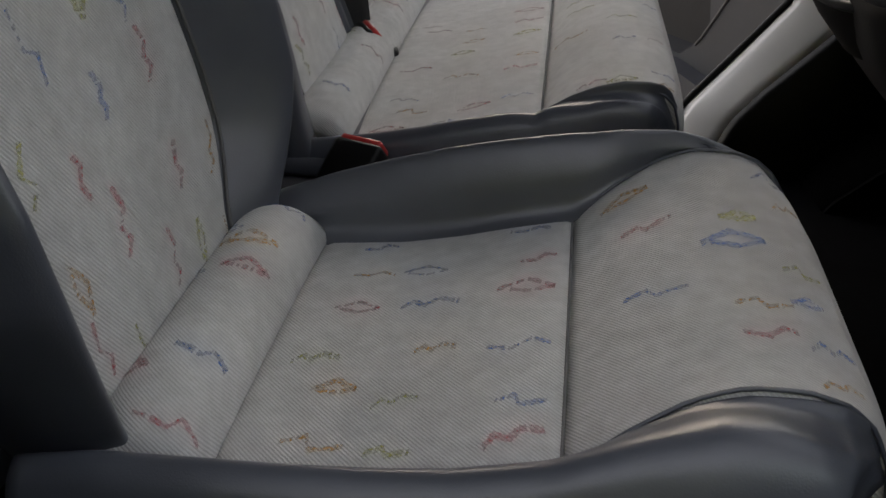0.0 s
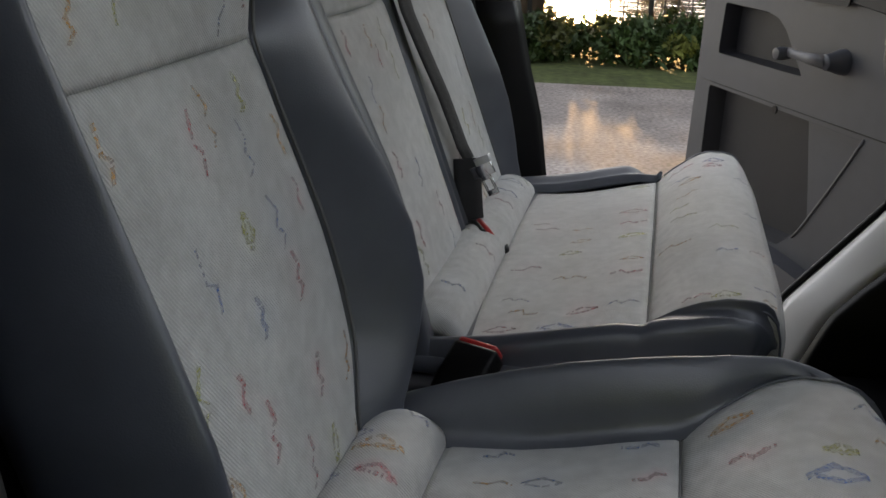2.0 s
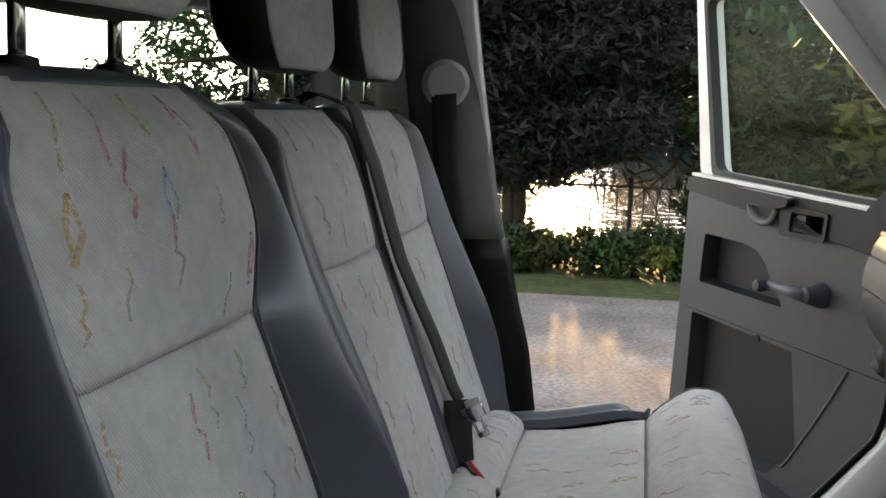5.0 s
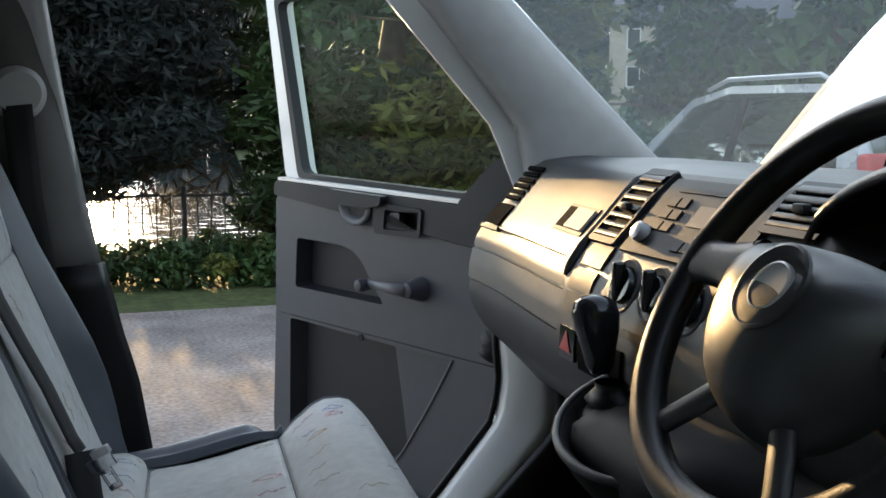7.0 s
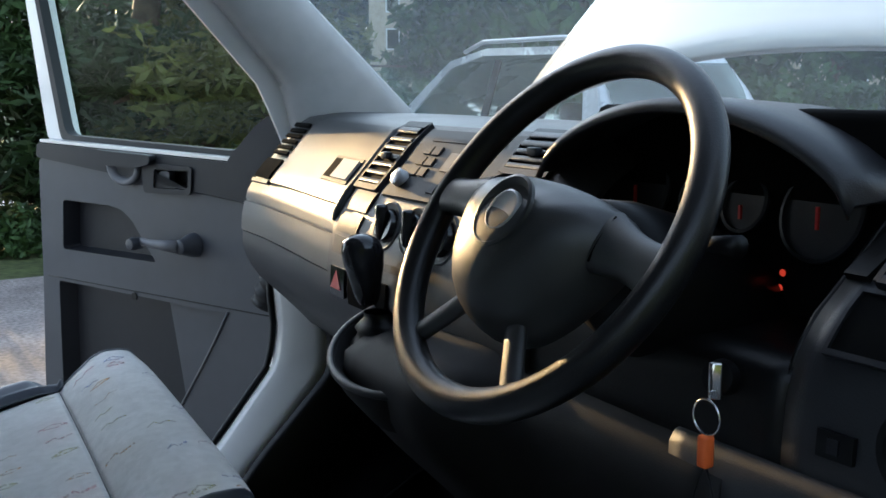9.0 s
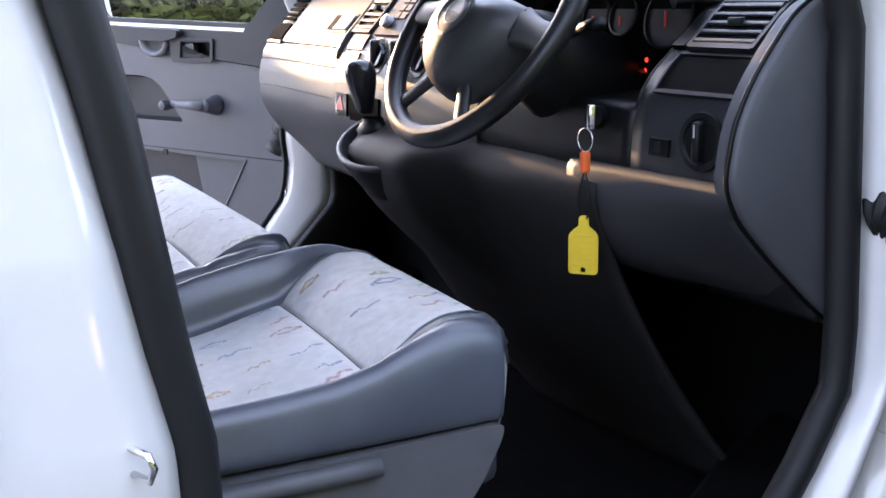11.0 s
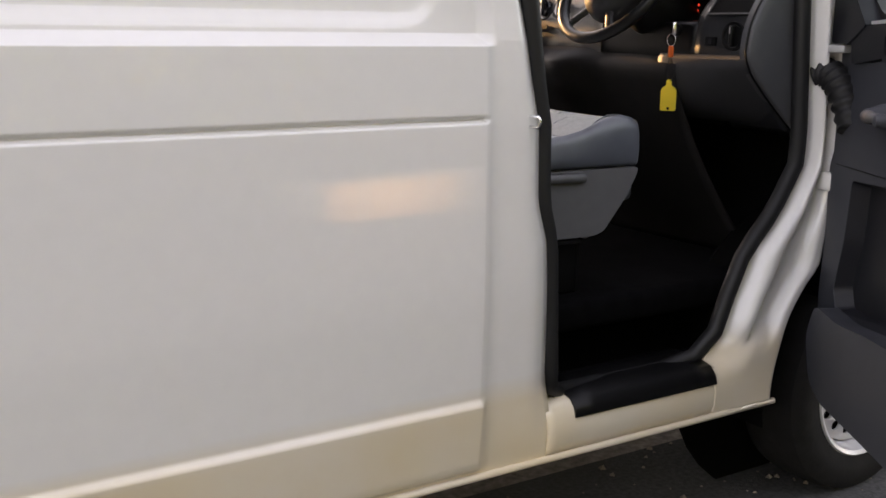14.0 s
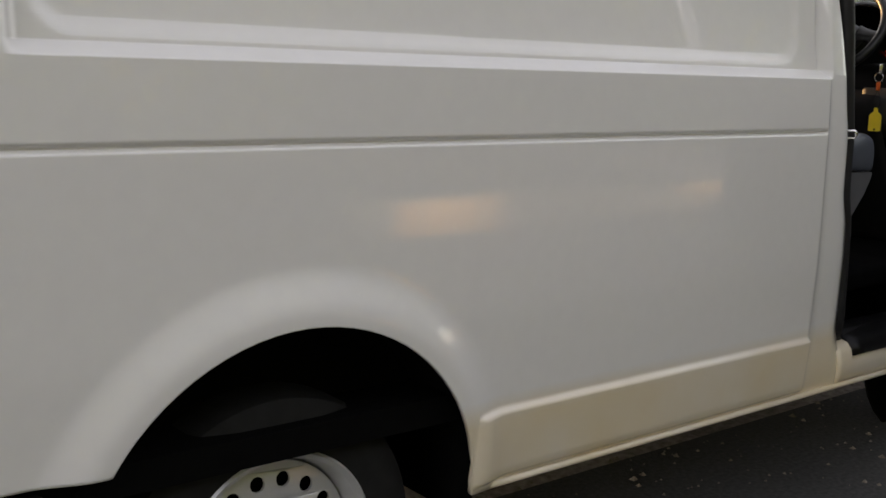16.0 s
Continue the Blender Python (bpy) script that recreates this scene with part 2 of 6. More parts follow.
def box_bm(bm, lo, hi, bevel=0.004, seg=2, m=None):
    """A bevelled block between two corners, added to bm; m moves it."""
    r = bmesh.ops.create_cube(bm, size=1)
    c, s = [(a + b) / 2 for a, b in zip(lo, hi)], [abs(b - a) for a, b in zip(lo, hi)]
    vs = r["verts"]
    for v in vs:
        v.co = Vector([v.co[k] * s[k] + c[k] for k in range(3)])
    es = list({e for v in vs for e in v.link_edges})
    if bevel:
        out = bmesh.ops.bevel(bm, geom=es, offset=min(bevel, min(s) * 0.45), segments=seg, affect="EDGES", profile=0.5)
        vs = list({v for f in out["faces"] for v in f.verts} | {v for v in vs if v.is_valid})
    if m is not None:
        for v in vs:
            v.co = m @ v.co


def box(name, lo, hi, mat, parent=None, label="", bevel=0.004, seg=2, m=None, base=None):
    bm = bmesh.new()
    box_bm(bm, lo, hi, bevel, seg, m)
    return sharp(put(name, from_bm(bm), mat, parent, label, base), 50)


def plate(name, outline, holes, b0, b1, place, mat, parent=None, label="", base=None):
    """A flat sheet with holes, cut to an outline in its own plane, from depth b0 to b1; place(a, b, z) gives the world point."""
    from mathutils.geometry import tessellate_polygon
    loops = [outline] + list(holes)
    pts = [p for lp in loops for p in lp]
    tris = tessellate_polygon([[Vector((p[0], p[1], 0)) for p in lp] for lp in loops])
    n = len(pts)
    verts = [place(a, b0, z) for a, z in pts] + [place(a, b1, z) for a, z in pts]
    faces = [tuple(t) for t in tris] + [tuple(n + k for k in reversed(t)) for t in tris]
    off = 0
    for lp in loops:
        k = len(lp)
        for i in range(k):
            a, b = off + i, off + (i + 1) % k
            faces.append((a, b, n + b, n + a))
        off += k
    bm = bmesh.new()
    vs = [bm.verts.new(v) for v in verts]
    for f in faces:
        try:
            bm.faces.new([vs[k] for k in f])
        except ValueError:
            pass
    return sharp(put(name, from_bm(bm), mat, parent, label, base), 30)


def recess(name, hole, b0, b1, place, mat, parent, label="", shrink=0.012):
    """The sunken lining of a hole: walls from depth b0 to b1 and a back."""
    c = np.mean(np.array(hole), 0)
    inner = [tuple(np.array(p) + (c - np.array(p)) / max(1e-6, np.linalg.norm(c - np.array(p))) * shrink) for p in hole]
    k = len(hole)
    verts = [place(a, b0, z) for a, z in hole] + [place(a, b1, z) for a, z in inner]
    faces = [(i, (i + 1) % k, k + (i + 1) % k, k + i) for i in range(k)] + [tuple(k + i for i in range(k))]
    ob = put(name, raw(verts, faces), mat, parent, label, smooth=False)
    s = ob.modifiers.new("thickness", "SOLIDIFY")
    s.thickness, s.offset = 0.002, 0
    return ob


def round_poly(pts, r=0.02, n=4):
    """An outline with its corners rounded."""
    out = []
    k = len(pts)
    for i in range(k):
        p, a, b = (np.array(q, float) for q in (pts[i], pts[i - 1], pts[(i + 1) % k]))
        da, db = a - p, b - p
        la, lb = np.linalg.norm(da), np.linalg.norm(db)
        q = min(r, la * 0.45, lb * 0.45)
        s, e = p + da / la * q, p + db / lb * q
        for j in range(n + 1):
            t = j / n
            out.append(tuple((1 - t) ** 2 * s + 2 * t * (1 - t) * p + t * t * e))
    return out


def tube(name, path, r, mat, parent=None, label="", closed=False, sides=12, base=None, squash=None):
    """A round bar along a path; r may vary along it."""
    pts = [np.array(p, float) for p in path]
    k = len(pts)
    rs = r if hasattr(r, "__len__") else [r] * k
    P = []
    up = None
    for i in range(k):
        a, b = (pts[i - 1], pts[(i + 1) % k]) if closed else (pts[max(0, i - 1)], pts[min(k - 1, i + 1)])
        t = (b - a) / np.linalg.norm(b - a)
        if up is None:
            up = np.array([0, 0, 1.0]) if abs(t[2]) < 0.9 else np.array([1.0, 0, 0])
        s = np.cross(t, up)
        s /= np.linalg.norm(s)
        up = np.cross(s, t)
        P.append([pts[i] + rs[i] * (math.cos(w) * s + math.sin(w) * up * (squash or 1)) for w in np.linspace(0, 2 * math.pi, sides, endpoint=False)])
    return surf(name, P, mat, parent, label, wrap_u=closed, wrap_v=True, base=base, caps=not closed)


def disc(name, centre, axis, rings, mat, parent=None, label="", sides=32, base=None):
    """A turned shape: rings are (distance along axis, radius)."""
    ax = Vector(axis).normalized()
    q = ax.to_track_quat("Z", "Y").to_matrix()
    P = [[Vector(centre) + q @ Vector((r * math.cos(w), r * math.sin(w), h)) for w in np.linspace(0, 2 * math.pi, sides, endpoint=False)] for h, r in rings]
    return surf(name, P, mat, parent, label, wrap_v=True, base=base, crisp=40)


def lerp(t, xs, ys):
    return float(np.interp(t, xs, ys))


def smooth_lerp(t, xs, ys):
    """Interpolation with rounded knots."""
    w = (xs[-1] - xs[0]) * 0.02
    return sum(lerp(t + k * w, xs, ys) for k in (-1, -0.5, 0, 0.5, 1)) / 5

# ---- the van ----
AXLE_F, AXLE_R, ARCH_Z, ARCH_R = 0.07, -3.07, 0.39, 0.445
van = thing("van", (-1.5, 0, 0), "white panel van with open doors and raised bonnet", "van")
B_Z = [0.39, 0.53, 0.60, 0.90, 0.99, 1.16, 1.25, 1.46, 1.70, 1.90]
B_XR = [-1.13, -1.13, -1.137, -1.150, -1.176, -1.180, -1.198, -1.230, -1.285, -1.335]
B_XL = [-0.985, -0.985, -0.985, -0.988, -0.995, -1.02, -1.045, -1.09, -1.128, -1.155]


def post_x(sgn, z):
    """Rear edge of a door opening."""
    return lerp(z, B_Z, B_XR if sgn < 0 else B_XL)


A_Z = [0.525, 0.58, 0.69, 0.80, 0.90, 1.02, 1.10, 1.49, 1.62, 1.88]
A_XR = [-0.60, -0.535, -0.49, -0.437, -0.337, -0.260, -0.256, -0.285, -0.345, -0.60]
A_XL = [-0.62, -0.565, -0.52, -0.475, -0.39, -0.29, -0.275, -0.312, -0.37, -0.62]



def jamb_x(sgn, z):
    """Front edge of a door opening."""
    return lerp(z, A_Z, A_XR if sgn < 0 else A_XL) + (0.0 if sgn < 0 else 0.115 * step((z - 1.18) / 0.25) - 0.015)


def step(t):
    t = min(1.0, max(0.0, t))
    return t * t * (3 - 2 * t)


def side_y(x, z, plain=False):
    """Half-width of the body at a point of its side, with creases, ledges and flared arches."""
    y = lerp(z, [0.35, 0.5, 0.6, 0.8, 1.18, 1.34, 1.6, 1.8, 1.9, 1.95], [0.922, 0.938, 0.947, 0.955, 0.952, 0.945, 0.913, 0.885, 0.855, 0.80])
    if plain:
        return y
    y -= 0.011 * math.exp(-((z - 1.18) / 0.0055) ** 2) * step((-1.335 - x) / 0.01)
    y -= 0.050 * min(1.0, max(0.0, (z - 1.328) / 0.024)) * step((-1.318 - x) / 0.012) * step((x + 3.60) / 0.04)
    dx, dz = min(x + 3.555, -1.415 - x), z - 1.356
    d = min(dx, dz)
    if dx < 0.09 and dz < 0.09:
        d = 0.09 - math.hypot(0.09 - dx, 0.09 - dz)
    y -= 0.009 * step(d / 0.04)
    if -2.63 < x < -1.31:
        y += 0.014 * step((0.580 - z) / 0.016) * step((-1.318 - x) / 0.012) * step((x + 2.63) / 0.02) * step((z - 0.40) / 0.02)
    y += 0.026 * (1 - step((math.hypot(x - AXLE_R, z - ARCH_Z) - ARCH_R - 0.02) / 0.10))
    return y


def arch_low(x, ax, low):
    d = abs(x - ax)
    return max(low, ARCH_Z + math.sqrt(max(0.0, ARCH_R ** 2 - d * d))) if d < ARCH_R else low


def body_side(sgn, name, label):
    zs = sorted(set(np.round(np.concatenate([np.linspace(0.39, 1.93, 64), np.linspace(0.40, 0.42, 5), np.linspace(0.555, 0.59, 10), np.linspace(1.165, 1.195, 19), np.linspace(1.322, 1.362, 21), np.linspace(1.362, 1.40, 6)]), 4)))
    th = np.linspace(0, math.pi, 41)
    xs = np.unique(np.round(np.concatenate([np.linspace(-4.05, -3.51, 12), AXLE_R + ARCH_R * np.cos(th), np.linspace(-2.61, -1.43, 40), np.linspace(-1.45, -1.30, 40), np.linspace(-3.64, -3.42, 30)]), 4))
    P = []
    for x in xs:
        if x > -1.34:
            continue
        low = arch_low(x, AXLE_R, 0.62 if x < -3.45 else 0.39)
        zz = [z if low <= 0.39 or z > 1.0 else low + (z - 0.39) / 0.61 * (1.0 - low) for z in zs]
        P.append([(x, sgn * side_y(x, z), z) for z in zz])
    for s in np.linspace(0, 1, 12):
        col = []
        for z in zs:
            x = -1.338 + s * (post_x(sgn, z) + 1.338)
            inset = (0.012 * step(s / 0.15) + 0.022 * step((s - 0.75) / 0.25)) * step((z - 0.43) / 0.16)
            col.append((x, sgn * (side_y(x, z) - inset), z))
        P.append(col)
    P = np.array(P)
    if sgn > 0:
        # the sliding door's window is left open in the sheet
        nu, nv = P.shape[:2]
        verts, faces = P.reshape(-1, 3), []
        for i in range(nu - 1):
            for j in range(nv - 1):
                cx, cz = P[i:i + 2, j:j + 2, 0].mean(), P[i:i + 2, j:j + 2, 2].mean()
                if -2.35 < cx < -1.46 and 1.42 < cz < 1.80:
                    continue
                faces.append((i * nv + j, i * nv + j + 1, (i + 1) * nv + j + 1, (i + 1) * nv + j))
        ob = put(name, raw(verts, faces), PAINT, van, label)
        s = ob.modifiers.new("thickness", "SOLIDIFY")
        s.thickness, s.offset = 0.02, 0
        return ob
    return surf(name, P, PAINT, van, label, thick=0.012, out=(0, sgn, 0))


body_r = body_side(-1, "body_side", "glossy white steel side panel with creases")
body_l = body_side(1, "body_side", "glossy white steel side panel with a window")
box("side_window", (-2.37, 0.86, 1.40), (-1.44, 0.866, 1.82), CAR_GLASS, van, "greenish side window glass", bevel=0)


def flange(name, pts, r, mat, label=""):
    return tube(name, pts, r, mat, van, label, sides=8)


def P0(n):
    """Kick trim between the front post and the front wall of the cab."""
    rows = []
    for z in np.linspace(0.53, 1.36, n):
        xa = jamb_x(1, z) + lerp(z, [0.53, 0.86, 1.0, 1.2], [0.07, 0.075, 0.10, 0.06])
        rows.append([(xa - 0.004, 0.792, z), (xa + 0.012, 0.778, z), (xa + 0.5 * (-0.02 - xa), 0.772, z), (-0.02, 0.772, z)])
    return rows


for sgn in (-1, 1):
    # sill under the door opening, rounded over its top
    P = []
    for x in np.linspace(-1.14, -0.58, 24):
        P.append([(x, sgn * y, z) for y, z in ((0.925, 0.392), (0.936, 0.42), (0.938, 0.46), (0.930, 0.495), (0.915, 0.515), (0.89, 0.523), (0.84, 0.525), (0.76, 0.525))])
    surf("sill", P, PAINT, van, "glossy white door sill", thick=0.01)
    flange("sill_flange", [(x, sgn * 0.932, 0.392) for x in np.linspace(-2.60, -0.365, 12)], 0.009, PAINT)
    # jamb in front of the opening, following the front arch
    P = []
    for z in np.concatenate([np.linspace(0.395, 0.66, 28), np.linspace(0.68, 1.62, 40)]):
        xa = jamb_x(sgn, z) if z > 0.525 else -0.62
        d = z - ARCH_Z
        xo = AXLE_F - math.sqrt(max(0, (ARCH_R + 0.01) ** 2 - d * d)) if d < 0.34 else lerp(z, [0.73, 0.9, 1.6], [-0.22, -0.19, -0.19])
        xo += 0.0 if sgn < 0 else 0.10 * step((z - 1.18) / 0.25)
        if z < 0.525:
            xa = -0.60
        row = []
        for s in np.linspace(0, 1, 34):
            x = xa + s * (xo - xa)
            y = 0.885 + 0.046 * step(s / 0.22) - 0.036 * (step((s - 0.30) / 0.14) - step((s - 0.74) / 0.14)) * step((z - 0.50) / 0.1)
            sy = lerp(z, [0.392, 0.42, 0.46, 0.495, 0.515, 0.525], [0.926, 0.937, 0.939, 0.931, 0.916, 0.886])
            w = step((0.64 - z) / 0.115)
            y = (1 - w) * y + w * (sy + (0.937 - sy) * step(s / 0.55))
            row.append((x, sgn * y, z))
        P.append(row)
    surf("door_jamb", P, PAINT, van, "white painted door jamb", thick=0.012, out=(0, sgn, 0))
    # rubber seal round the opening
    loop = [(post_x(sgn, z) + (0.018 if sgn < 0 else -0.03), sgn * 0.905, z) for z in np.linspace(1.86, 0.60, 28)]
    loop += [(-1.11 if sgn < 0 else -1.01, sgn * 0.895, 0.555), (-1.06 if sgn < 0 else -0.96, sgn * 0.868, 0.522), (-0.88, sgn * 0.845, 0.512), (-0.7, sgn * 0.845, 0.512), (jamb_x(sgn, 0.525) - 0.01, sgn * 0.865, 0.535)]
    loop += [(jamb_x(sgn, z) - (0.030 if sgn < 0 else 0.008), sgn * 0.885, z) for z in np.linspace(0.60, 1.86 if sgn < 0 else 1.46, 28)]
    tube("door_seal", loop, 0.022 if sgn < 0 else 0.007, RUBBER, van, "black rubber door seal", sides=10)
    if sgn > 0:
        # white inner side of the post and the kick trim in front of it
        P = []
        for z in np.linspace(0.53, 1.36, 34):
            xa = jamb_x(sgn, z)
            w = lerp(z, [0.53, 0.86, 1.0, 1.2], [0.07, 0.075, 0.10, 0.06])
            P.append([(xa - 0.002, 0.872, z), (xa + 0.008, 0.858, z), (xa + 0.3 * w, 0.838, z), (xa + 0.7 * w, 0.812, z), (xa + w, 0.795, z)])
        surf("post_inner", P, PAINT, van, "white painted inner side of the front post", thick=0.004)
        P = []
        for r in P0(34):
            P.append(r)
        surf("kick_trim", P, BLACK, van, "black footwell kick trim", thick=0.004)
    # inner trim behind the seal on the centre post
    P = []
    for z in np.linspace(0.56, 1.88, 30):
        xe = post_x(sgn, z)
        P.append([(xe + 0.004, sgn * 0.892, z), (xe - 0.01, sgn * 0.862, z), (xe - 0.06, sgn * (0.842 if sgn > 0 else 0.80), z), (xe - 0.14, sgn * (0.845 if sgn > 0 else 0.78), z), (xe - 0.16, sgn * (0.90 if sgn > 0 else 0.78), z)])
    hi = [r for r in P if r[0][2] > 1.36]
    lo = [r for r in P if r[0][2] < 1.40]
    surf("post_trim", hi, POST_SHADED, van, "light grey moulded post trim, darkened for its shade", thick=0.004)
    surf("post_trim", [[(x + 0.006, y, z) for x, y, z in r] for r in lo], BLACK, van, "charcoal moulded post trim", thick=0.004)
    # wheel arch lips and the dark wheel houses
    for ax in (AXLE_R, AXLE_F):
        th = np.linspace(-0.05 * math.pi, 1.05 * math.pi, 40)
        P = [[(ax + 0.47 * math.cos(a), sgn * y, ARCH_Z + 0.47 * math.sin(a)) for y in (0.925, 0.8, 0.6)] for a in th]
        P = [r for r in P]
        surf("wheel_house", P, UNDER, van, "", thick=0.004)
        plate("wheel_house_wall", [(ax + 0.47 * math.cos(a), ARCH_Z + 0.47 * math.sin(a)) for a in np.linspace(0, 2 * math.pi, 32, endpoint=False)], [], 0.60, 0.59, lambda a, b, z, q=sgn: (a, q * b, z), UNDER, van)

# roof, nose, tail and floor of the shell
P = []
for x in np.linspace(-4.05, -0.55, 30):
    row = []
    for y in np.linspace(-1, 1, 25):
        yy = 0.815 * y
        row.append((x, yy, 1.945 + 0.05 * (1 - abs(y) ** 2.6) - 0.04 * step((-3.7 - x) / 0.35)))
    P.append(row)
surf("roof", P, PAINT, van, "white van roof", thick=0.02, out=(0, 0, 1))
P = [[(x, 0.78 * y, 1.90 + 0.03 * (1 - y * y)) for y in np.linspace(-1, 1, 9)] for x in np.linspace(-4.0, -0.58, 12)]
surf("headlining", P, TRIM_LIGHT, van, "pale grey headlining", thick=0.01)
for sgn in (-1, 1):
    P = [[(x, sgn * y, z) for y, z in ((0.80, 1.95), (0.845, 1.915), (0.862, 1.885), (0.855, 1.865), (0.80, 1.87), (0.77, 1.90))] for x in np.linspace(-1.36, -0.58, 12)]
    surf("roof_rail", P, PAINT, van, "", thick=0.004)
box("rear_door", (-4.08, 0.003, 0.55), (-4.03, 0.90, 1.93), PAINT, van, "closed white rear door", bevel=0.02)
box("rear_door", (-4.08, -0.90, 0.55), (-4.03, -0.003, 1.93), PAINT, van, "closed white rear door", bevel=0.02)
box("rear_bumper", (-4.14, -0.94, 0.40), (-3.53, 0.94, 0.615), BLACK, van, "black plastic rear bumper", bevel=0.05, seg=4)
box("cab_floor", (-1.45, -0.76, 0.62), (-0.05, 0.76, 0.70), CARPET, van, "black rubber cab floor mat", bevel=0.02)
box("load_floor", (-4.03, -0.92, 0.56), (-1.45, 0.92, 0.62), UNDER, van, "dark load floor", bevel=0.0)
for sgn in (-1, 1):
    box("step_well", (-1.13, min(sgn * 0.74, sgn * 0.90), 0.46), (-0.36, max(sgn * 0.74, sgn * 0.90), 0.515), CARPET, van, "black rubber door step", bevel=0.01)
    P = [[(x, sgn * y, z) for y, z in ((0.940, 0.480), (0.934, 0.502), (0.914, 0.523), (0.88, 0.531), (0.845, 0.533), (0.80, 0.534), (0.77, 0.530))] for x in np.linspace(-1.06, -0.595, 8)]
    surf("step_plate", P, BLACK, van, "black plastic step plate", thick=0.006)
    # black sheets added inside the white panels to give the load space its shade
    box("lining", (-4.0, min(sgn * 0.74, sgn * 0.77), 0.62), (-2.45, max(sgn * 0.74, sgn * 0.77), 1.86), UNDER, van, "black sheet added for the load space's shade", bevel=0)
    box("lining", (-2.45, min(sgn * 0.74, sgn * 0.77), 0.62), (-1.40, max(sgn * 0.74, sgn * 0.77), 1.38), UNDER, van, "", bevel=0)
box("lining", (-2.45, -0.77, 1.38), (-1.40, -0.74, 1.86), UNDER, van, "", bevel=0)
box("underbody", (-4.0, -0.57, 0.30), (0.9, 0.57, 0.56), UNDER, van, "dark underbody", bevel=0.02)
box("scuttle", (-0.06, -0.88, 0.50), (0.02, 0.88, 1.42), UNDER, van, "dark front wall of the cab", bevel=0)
# scuttle top, wings and nose
P = [[(x, 0.88 * y, z - 0.03 * abs(y)) for y in np.linspace(-1, 1, 9)] for x, z in ((0.0, 1.47), (0.1, 1.45), (0.22, 1.40), (0.30, 1.30))]
surf("cowl", P, BLACK, van, "black plastic cowl below the windscreen", thick=0.01)
for sgn in (-1, 1):
    zs = np.linspace(0.39, 1.28, 24)
    P = []
    for x in np.unique(np.round(np.concatenate([np.linspace(-0.19, 0.95, 20), AXLE_F + ARCH_R * np.cos(np.linspace(0, math.pi, 25))]), 4)):
        if x < -0.19:
            continue
        low = arch_low(x, AXLE_F, 0.42)
        top = lerp(x, [-0.2, 0.3, 0.6, 0.95], [1.42, 1.26, 1.18, 1.02])
        P.append([(x, sgn * (0.945 - 0.10 * step((x - 0.5) / 0.5) - 0.05 * step((z - 1.0) / 0.3)), min(top, max(z * (top / 1.28), low))) for z in zs])
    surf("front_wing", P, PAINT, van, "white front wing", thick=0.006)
    box("headlamp", (0.78, min(sgn * 0.58, sgn * 0.86), 0.82), (0.97, max(sgn * 0.58, sgn * 0.86), 1.03), STEEL, van, "clear headlamp", bevel=0.05, seg=3)
box("front_bumper", (0.75, -0.90, 0.30), (1.02, 0.90, 0.68), BLACK, van, "black plastic front bumper", bevel=0.06, seg=4)
box("grille", (0.88, -0.58, 0.70), (0.96, 0.58, 0.98), BLACK, van, "black radiator grille", bevel=0.02)
box("engine_bay", (0.05, -0.80, 0.45), (0.86, 0.80, 1.0), UNDER, van, "dark engine bay", bevel=0.04)
# raised bonnet
P = []
for t in np.linspace(0, 1, 16):
    row = []
    for y in np.linspace(-1, 1, 33):
        half = 0.87 - 0.22 * t
        zb = 1.535 + 0.15 * (1 - abs(y) ** 2.2)
        row.append((0.30 + 0.42 * t + 0.03 * (1 - y * y), half * y, zb + t * (0.66 - 0.10 * abs(y) ** 3) + 0.03 * math.sin(math.pi * t)))
    P.append(row)
surf("bonnet", P, PAINT, van, "raised white bonnet", thick=0.02, out=(-1, 0, 0.3))
tube("bonnet_hinge", [(0.16, 0.7, 1.36), (0.24, 0.72, 1.46), (0.32, 0.72, 1.60)], 0.012, BLACK, van)
tube("bonnet_hinge", [(0.16, -0.7, 1.36), (0.24, -0.72, 1.46), (0.32, -0.72, 1.60)], 0.012, BLACK, van)
# windscreen and its posts
WS = lambda z: 0.05 - (z - 1.54) * 1.05
P = [[(WS(z) + 0.10 * (1 - y * y), 0.86 * y, z) for y in np.linspace(-1, 1, 13)] for z in np.linspace(1.40, 1.93, 8)]
ws = surf("windscreen", P, WS_GLASS, van, "clear windscreen glass")
ws.visible_shadow = False
for sgn in (-1, 1):
    P = []
    for z in np.linspace(1.50, 1.90, 14):
        xf = WS(z)
        xr = lerp(z, [1.50, 1.63, 1.85, 1.90], [-0.235, -0.266, -0.452, -0.50])
        P.append([(xf + 0.02, sgn * 0.90, z), (xf, sgn * 0.855, z), (xf - 0.05, sgn * 0.835, z), ((xf + xr) / 2, sgn * 0.838, z), (xr + 0.03, sgn * 0.845, z), (xr + 0.005, sgn * 0.862, z), (xr, sgn * 0.885, z)])
    surf("front_post_trim", P, TRIM_LIGHT, van, "light grey windscreen post trim", thick=0.004)
    P = [[(WS(z) + 0.03, sgn * 0.89, z), (WS(z) - 0.04, sgn * 0.915, z), (lerp(z, [1.45, 1.62, 1.90], [-0.24, -0.31, -0.56]), sgn * 0.905, z)] for z in np.linspace(1.38, 1.92, 12)]
    surf("front_post", P, PAINT, van, "white windscreen post", thick=0.01)


